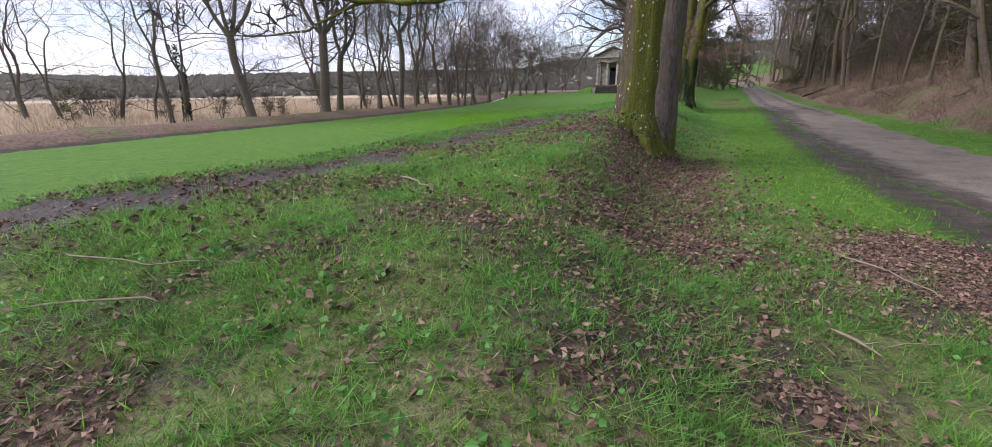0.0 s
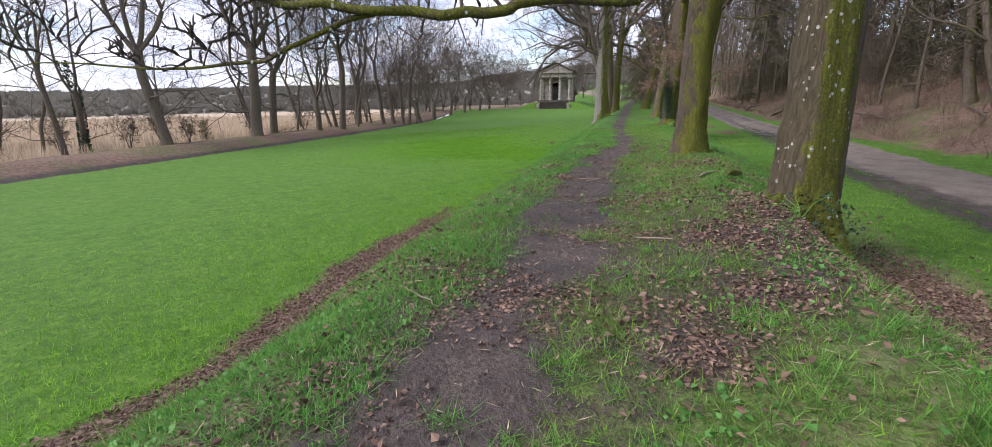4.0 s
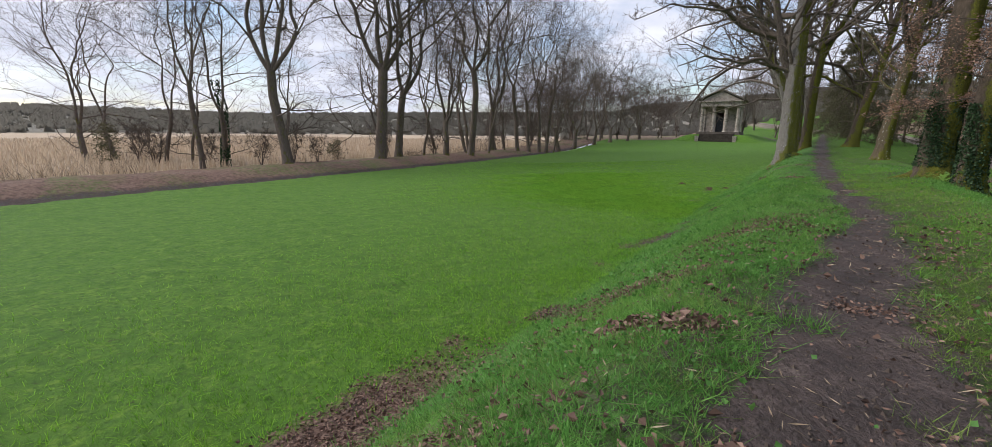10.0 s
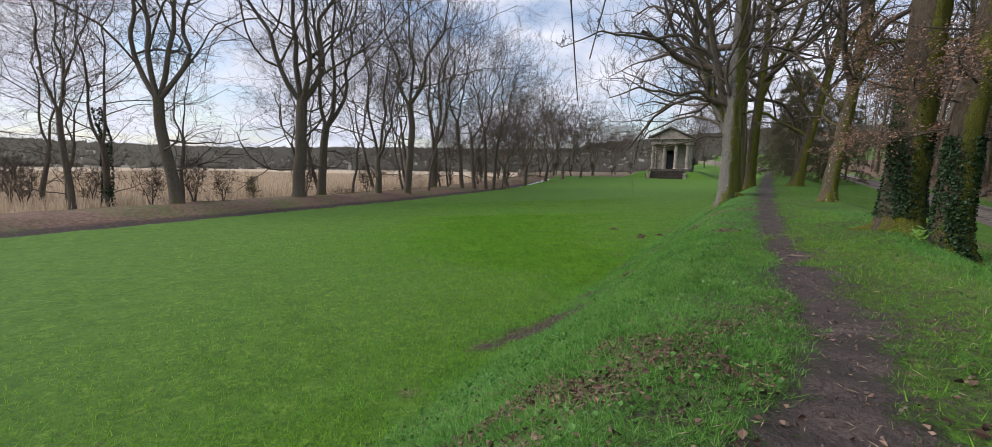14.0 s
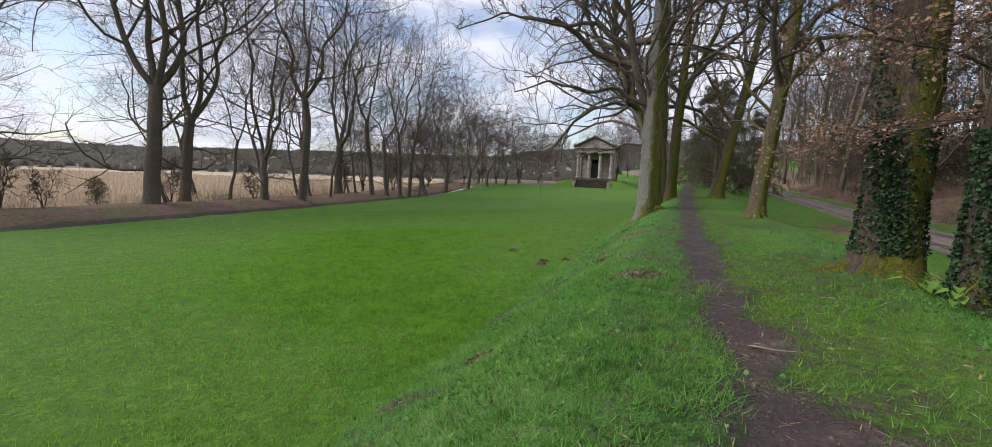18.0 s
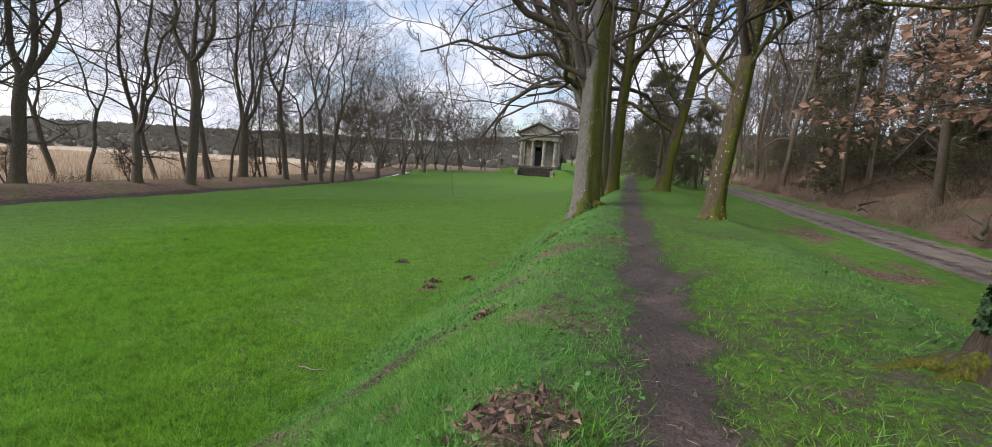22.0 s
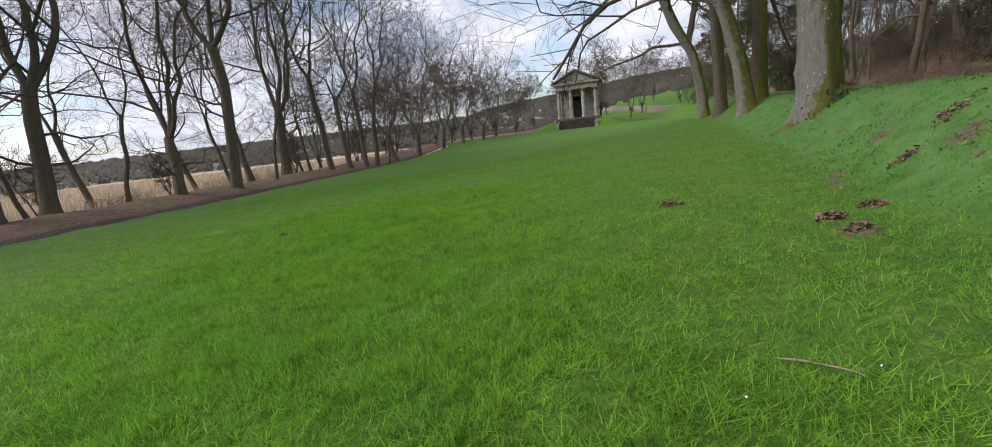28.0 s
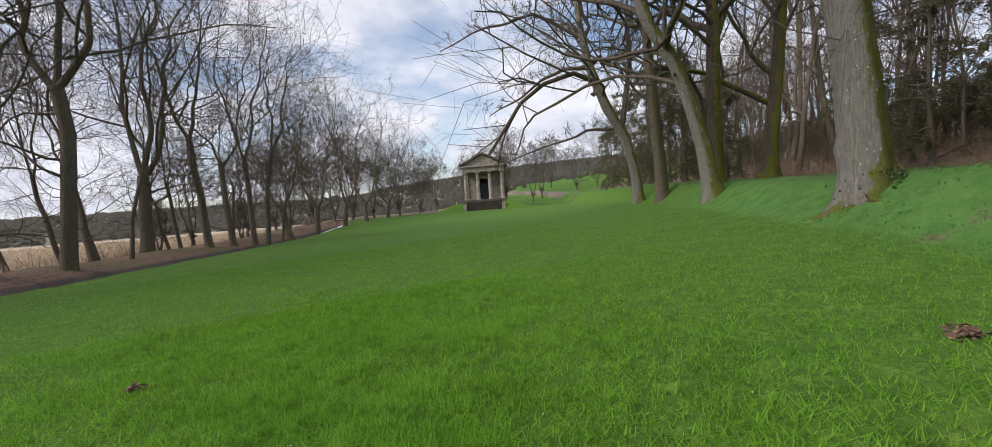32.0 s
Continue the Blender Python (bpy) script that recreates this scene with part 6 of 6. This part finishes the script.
beech_sprays(t3, [(0.05, 0, 2.5, -0.45, 0.8, -0.02, 2.4), (0.05, 0, 2.9, -0.8, 0.3, 0.05, 2.6), (0.05, 0, 2.3, 0.5, -0.9, -0.02, 2.6), (0.1, 0, 3.3, -0.6, -0.5, 0.1, 2.6),
                  (0.1, 0, 3.6, 0.1, 0.9, 0.1, 3.0), (0.3, 0.2, 4.3, -0.9, 0.2, 0.15, 3.0), (0.05, 0, 2.2, 0.9, -0.2, 0.0, 2.2)], 91)
beech_sprays(t4, [(0, 0, 2.2, -0.9, 0.2, 0.0, 1.5), (0, 0, 2.9, -0.6, -0.8, 0.08, 1.9), (0.1, 0, 3.8, -0.8, 0.4, 0.12, 1.4), (0, 0, 2.3, 0.3, -0.9, 0.0, 1.1)], 92, 6)


def log(name, a, b, r, label, material, seed=0, bend=0.1, twigs=0):
    """A lying log or stick from a to b (x, y, height over the ground)."""
    rg = np.random.default_rng(seed)
    a, b = np.array([a[0], a[1], at_ground(a[0], a[1]) + a[2]]), np.array([b[0], b[1], at_ground(b[0], b[1]) + b[2]])
    n = 7
    w = np.linspace(0, 1, n)[:, None]
    ln = np.linalg.norm(b - a)
    p = a * (1 - w) + b * w
    side = unit(np.cross(b - a, [0, 0, 1.0]))
    p = p + side * np.sin(w * np.pi) * bend * ln * rg.choice([-1, 1]) + rg.normal(size=(n, 3)) * np.array([0.02, 0.02, 0.0]) * ln
    # stay on the ground between the ends
    p[1:-1, 2] = np.maximum(p[1:-1, 2], land(p[1:-1, 0], p[1:-1, 1]) + r * 0.8)
    root = thing(name, tuple(a), label, "log" if r > 0.05 else "stick", "fallen sticks in the grass" if r < 0.05 else "")
    heap = Heap()
    rad = (r * (1 - 0.45 * w[:, 0]) * (1 + 0.12 * rg.normal(size=n)))[None]
    rad[0, 0], rad[0, -1] = r * 0.25, r * 0.1
    heap.add(*tube_arrays((p - a)[None], rad, 9 if r > 0.05 else 6))
    child("stem", heap.mesh("stem", material), root)
    if twigs:
        q0, d, l2, r2 = sprout(rg, (p - a)[None], rad, twigs, 0.3, 45, 0.3, 1.0, 0.05, 0.3, 0.002, 0.5)
        P2, R2 = extend(rg, q0, d, l2, r2, 4, 0.15, -0.02, 0.5, 0.0015)
        for k in range(len(P2)):
            h2 = Heap()
            h2.add(*tube_arrays(P2[k:k + 1], R2[k:k + 1], 4))
            child("twig", h2.mesh("twig", material), root)
    return root


STICKS_A = [(3.18, 31.33, 3.53, 30.55), (3.55, 32.46, 3.79, 32.09), (4.24, 30.47, 4.64, 30.27), (0.14, 12.12, 0.68, 12.28), (0.91, 12.68, 1.22, 12.57),
            (1.0, 12.4, 1.15, 12.3), (0.2, 11.95, 0.7, 12.1), (1.1, 12.75, 1.3, 12.3), (0.61, 10.63, 0.81, 10.75)]
STICKS_B = [(-2.79, 2.44, -1.72, 2.24), (-2.53, 1.83, -1.78, 1.86), (2.03, 2.39, 2.09, 2.04), (2.18, 2.15, 2.62, 2.11), (2.97, 3.78, 3.07, 2.68), (-1.11, 4.63, -0.62, 3.54),
            (-0.87, 4.02, -0.64, 3.58), (-2.35, 7.68, -1.97, 7.05), (0.2, 8.3, 0.5, 8.0), (-0.5, 7.2, -0.2, 7.35), (6.4, 24.0, 6.7, 23.7)]
for k, (x0, y0, x1, y1) in enumerate(STICKS_A + STICKS_B):
    log("stick", (x0, y0, 0.03), (x1, y1, 0.05), 0.006 + 0.003 * (k % 3), "pale dry fallen stick lying in the grass" if k % 3 else "thin forked fallen twig on the ground", M_STICK, 300 + k, 0.08, 2 if k % 2 else 0)
log("mossy_log", (2.75, 11.45, 0.04), (3.4, 11.8, 0.04), 0.035, "short pale rotting log on the bank top", M_STICK, 340, 0.03)
log("mossy_log", (3.15, 11.3, 0.03), (3.75, 11.75, 0.06), 0.075, "moss-covered surface root or log", M_BARK_MOSS, 341, 0.05)
log("mossy_log", (3.75, 13.05, 0.03), (4.15, 13.1, 0.03), 0.03, "pale broken log end in the grass", M_STICK, 342, 0.03)
log("fallen_log", (26.5, 29.95, 0.35), (25.0, 26.7, 0.6), 0.12, "dark fallen log on the wooded slope", M_WOOD_BARK, 343, 0.02)
log("fallen_log", (23.0, 36.5, 0.3), (26.2, 38.6, 0.4), 0.11, "dark fallen log on the wooded slope", M_WOOD_BARK, 344, 0.04, 3)
log("fallen_log", (26.2, 44.0, 0.4), (29.0, 45.5, 0.6), 0.09, "bent dead branch on the wooded slope", M_BARK, 345, 0.1, 4)
log("fallen_log", (18.0, 18.8, 0.2), (21.0, 22.5, 0.4), 0.06, "bent dead branch on the wooded slope", M_BARK, 346, 0.1, 5)
log("fallen_log", (20.0, 24.5, 0.3), (21.8, 28.5, 0.35), 0.07, "bent dead branch on the wooded slope", M_WOOD_BARK, 347, 0.08, 5)


def leaf_heap(x, y, size, seed):
    """A scuffed heap of soil and dead leaves in the grass."""
    rg = np.random.default_rng(seed)
    n = 60
    px, py = rg.normal(size=n) * size * 0.5, rg.normal(size=n) * size * 0.28
    root = thing("leaf_pile", (x, y, at_ground(x, y)), "small scuffed heap of wet brown leaves in the meadow", "leaf pile", "leaf piles in the meadow")
    c = np.stack([px, py, land(x + px, y + py) - at_ground(x, y) + 0.01 + 0.06 * rg.random(n) * np.exp(-(px / size) ** 2)], -1)
    v, q = leaf_cards(rg, c, 0.075, 0.004, 0.35, 0.2, 0.6)
    child("leaf_mass", mesh_from("leaf_mass", v, q.ravel(), np.full(len(q), 3), M_DEADLEAF, False), root)
    root.children[0]["kind"] = "stuff"


for k, (x, y, sz) in enumerate([(6.06, 34.9, 0.16), (6.9, 35.25, 0.15), (8.36, 36.26, 0.2), (5.24, 37.1, 0.16), (5.97, 34.45, 0.12), (6.35, 26.86, 0.45), (0.35, 14.54, 0.3), (0.75, 14.43, 0.3),
                                (0.65, 12.8, 0.3), (6.5, 29.5, 0.2), (3.9, 25.6, 0.2), (-1.7, 40.5, 0.1), (9.2, 36.3, 0.3)]):
    leaf_heap(x, y, sz, 500 + k)

# daisies
dr = np.random.default_rng(88)
x, y = dr.uniform(-6, 7, 130), 30 + 22 * dr.random(130)
keep = offsets(x, y)[0] < -4.2
x, y = x[keep], y[keep]
c = np.stack([x, y, land(x, y) + 0.075], -1)
v, q = leaf_cards(dr, np.repeat(c, 4, 0), 0.011, 0.002, 0.15, 0.05, 0.8)
tagged(new("daisies", mesh_from("daisies", v, q.ravel(), np.full(len(q), 3), M_DAISY, False)), "scattered tiny white daisies in the meadow", "flowers", kind="stuff")
# still water in the ditch
wy = np.arange(18, 112, 1.5)
wx = np.interp(wy, STREAM_Y, STREAM_X)
lv = np.convolve(np.pad(land(wx, wy) + 0.15, 3, mode="edge"), np.ones(7) / 7, "valid")
v = np.stack([np.stack([wx - 0.75, wy, lv], -1), np.stack([wx + 0.75, wy, lv], -1)], 1).reshape(-1, 3)
k = np.arange(len(wy) - 1)[:, None] * 2
q = k + np.array([[0, 1, 3, 2]])
tagged(new("stream", mesh_from("stream", v, q.ravel(), np.full(len(q), 4), M_WATER)), "narrow dark stream below the leafy bank", "water", kind="structure")

# clods and crumbs trodden up on the footpath
cd = np.random.default_rng(95)
x, y = scatter(cd, 120000, -5, 12, 2.5, 38, lambda x, y: np.clip(1.3 * masks(x, y)[0][:, 0] - 0.35, 0, 1) * smooth(1.0, 0.2, offsets(x, y)[3]) * smooth(5, 2.5, line_distance(x, y)) * 0.8)
n = len(x)
oc = np.array([[1, 0, 0], [0, 1, 0], [-1, 0, 0], [0, -1, 0], [0, 0, 1.0]])
sz = 0.006 + 0.016 * cd.random(n) ** 2.5
v = oc[None] * sz[:, None, None] * (0.7 + 0.6 * cd.random((n, 5, 1))) + cd.normal(size=(n, 5, 3)) * sz[:, None, None] * 0.2
v = (v + np.stack([x, y, land(x, y) - 0.001], -1)[:, None]).reshape(-1, 3)
q = (np.arange(n)[:, None, None] * 5 + np.array([[0, 1, 4], [1, 2, 4], [2, 3, 4], [3, 0, 4]])[None]).reshape(-1, 3)
tagged(new("mud_clods", mesh_from("mud_clods", v, q.ravel(), np.full(len(q), 3), M_CLOD, False)), "crumbs and clods of trodden mud on the footpath", "mud", kind="stuff")

# dry stalks and bits of twig lying on the bank
x, y = scatter(cd, 60000, -5, 13, -0.4, 42, lambda x, y: smooth(-4.2, -3.0, offsets(x, y)[0]) * smooth(5.5, 3.5, offsets(x, y)[0]) * smooth(4.5, 1.5, line_distance(x, y)) * (0.25 + 0.5 * smooth(-0.2, 0.6, wave(x, y, 1.9, 8.0))))
c = np.stack([x, y, land(x, y) + 0.012 + 0.03 * cd.random(len(x))], -1)
v, q = leaf_cards(cd, c, 0.085, 0.004, 0.2, 0.01, 0.07)
tagged(new("dry_stalks", mesh_from("dry_stalks", v, q.ravel(), np.full(len(q), 3), M_STRAW, False)), "dry straw-coloured stalks and twig bits on the bank", "litter", kind="stuff")


def leafy_plant(x, y, count, size, seed):
    """A low plant with broad arrow-shaped leaves on short stalks."""
    rg = np.random.default_rng(seed)
    root = thing("broad_leaved_plant", (x, y, at_ground(x, y)), "low plant with broad pale green leaves between the ivied trunks", "plant")
    for k in range(count):
        a, out, up = rg.uniform(0, 6.28), rg.uniform(0.08, 0.34), rg.uniform(0.08, 0.32)
        s = size * rg.uniform(0.7, 1.2)
        d, w = np.array([math.cos(a), math.sin(a), -0.35]), np.array([-math.sin(a), math.cos(a), 0.0])
        c = np.array([math.cos(a) * out, math.sin(a) * out, up])
        v = [c - d * s * 0.3, c + w * s * 0.45 - d * s * 0.5 + [0, 0, 0.015], c + w * s * 0.5 + [0, 0, 0.02], c + d * s, c - w * s * 0.5 + [0, 0, 0.02], c - w * s * 0.45 - d * s * 0.5 + [0, 0, 0.015], c + d * s * 0.3 + [0, 0, -0.005]]
        f = np.array([[0, 1, 6], [1, 2, 6], [2, 3, 6], [3, 4, 6], [4, 5, 6], [5, 0, 6]])
        child("leaf", mesh_from("leaf", np.array(v), f.ravel(), np.full(6, 3), M_PLANT, True), root)
        sv, sq = tube_arrays(np.array([[[0, 0, 0], c * [0.4, 0.4, 0.7], c - d * s * 0.3]]), np.array([[0.006, 0.005, 0.004]]), 4)
        child("stalk", mesh_from("stalk", sv, sq.ravel(), np.full(len(sq), 4), M_PLANT), root)


leafy_plant(9.6, 25.6, 13, 0.13, 601)
leafy_plant(9.2, 24.8, 8, 0.10, 602)
leafy_plant(2.05, 8.2, 6, 0.05, 603)
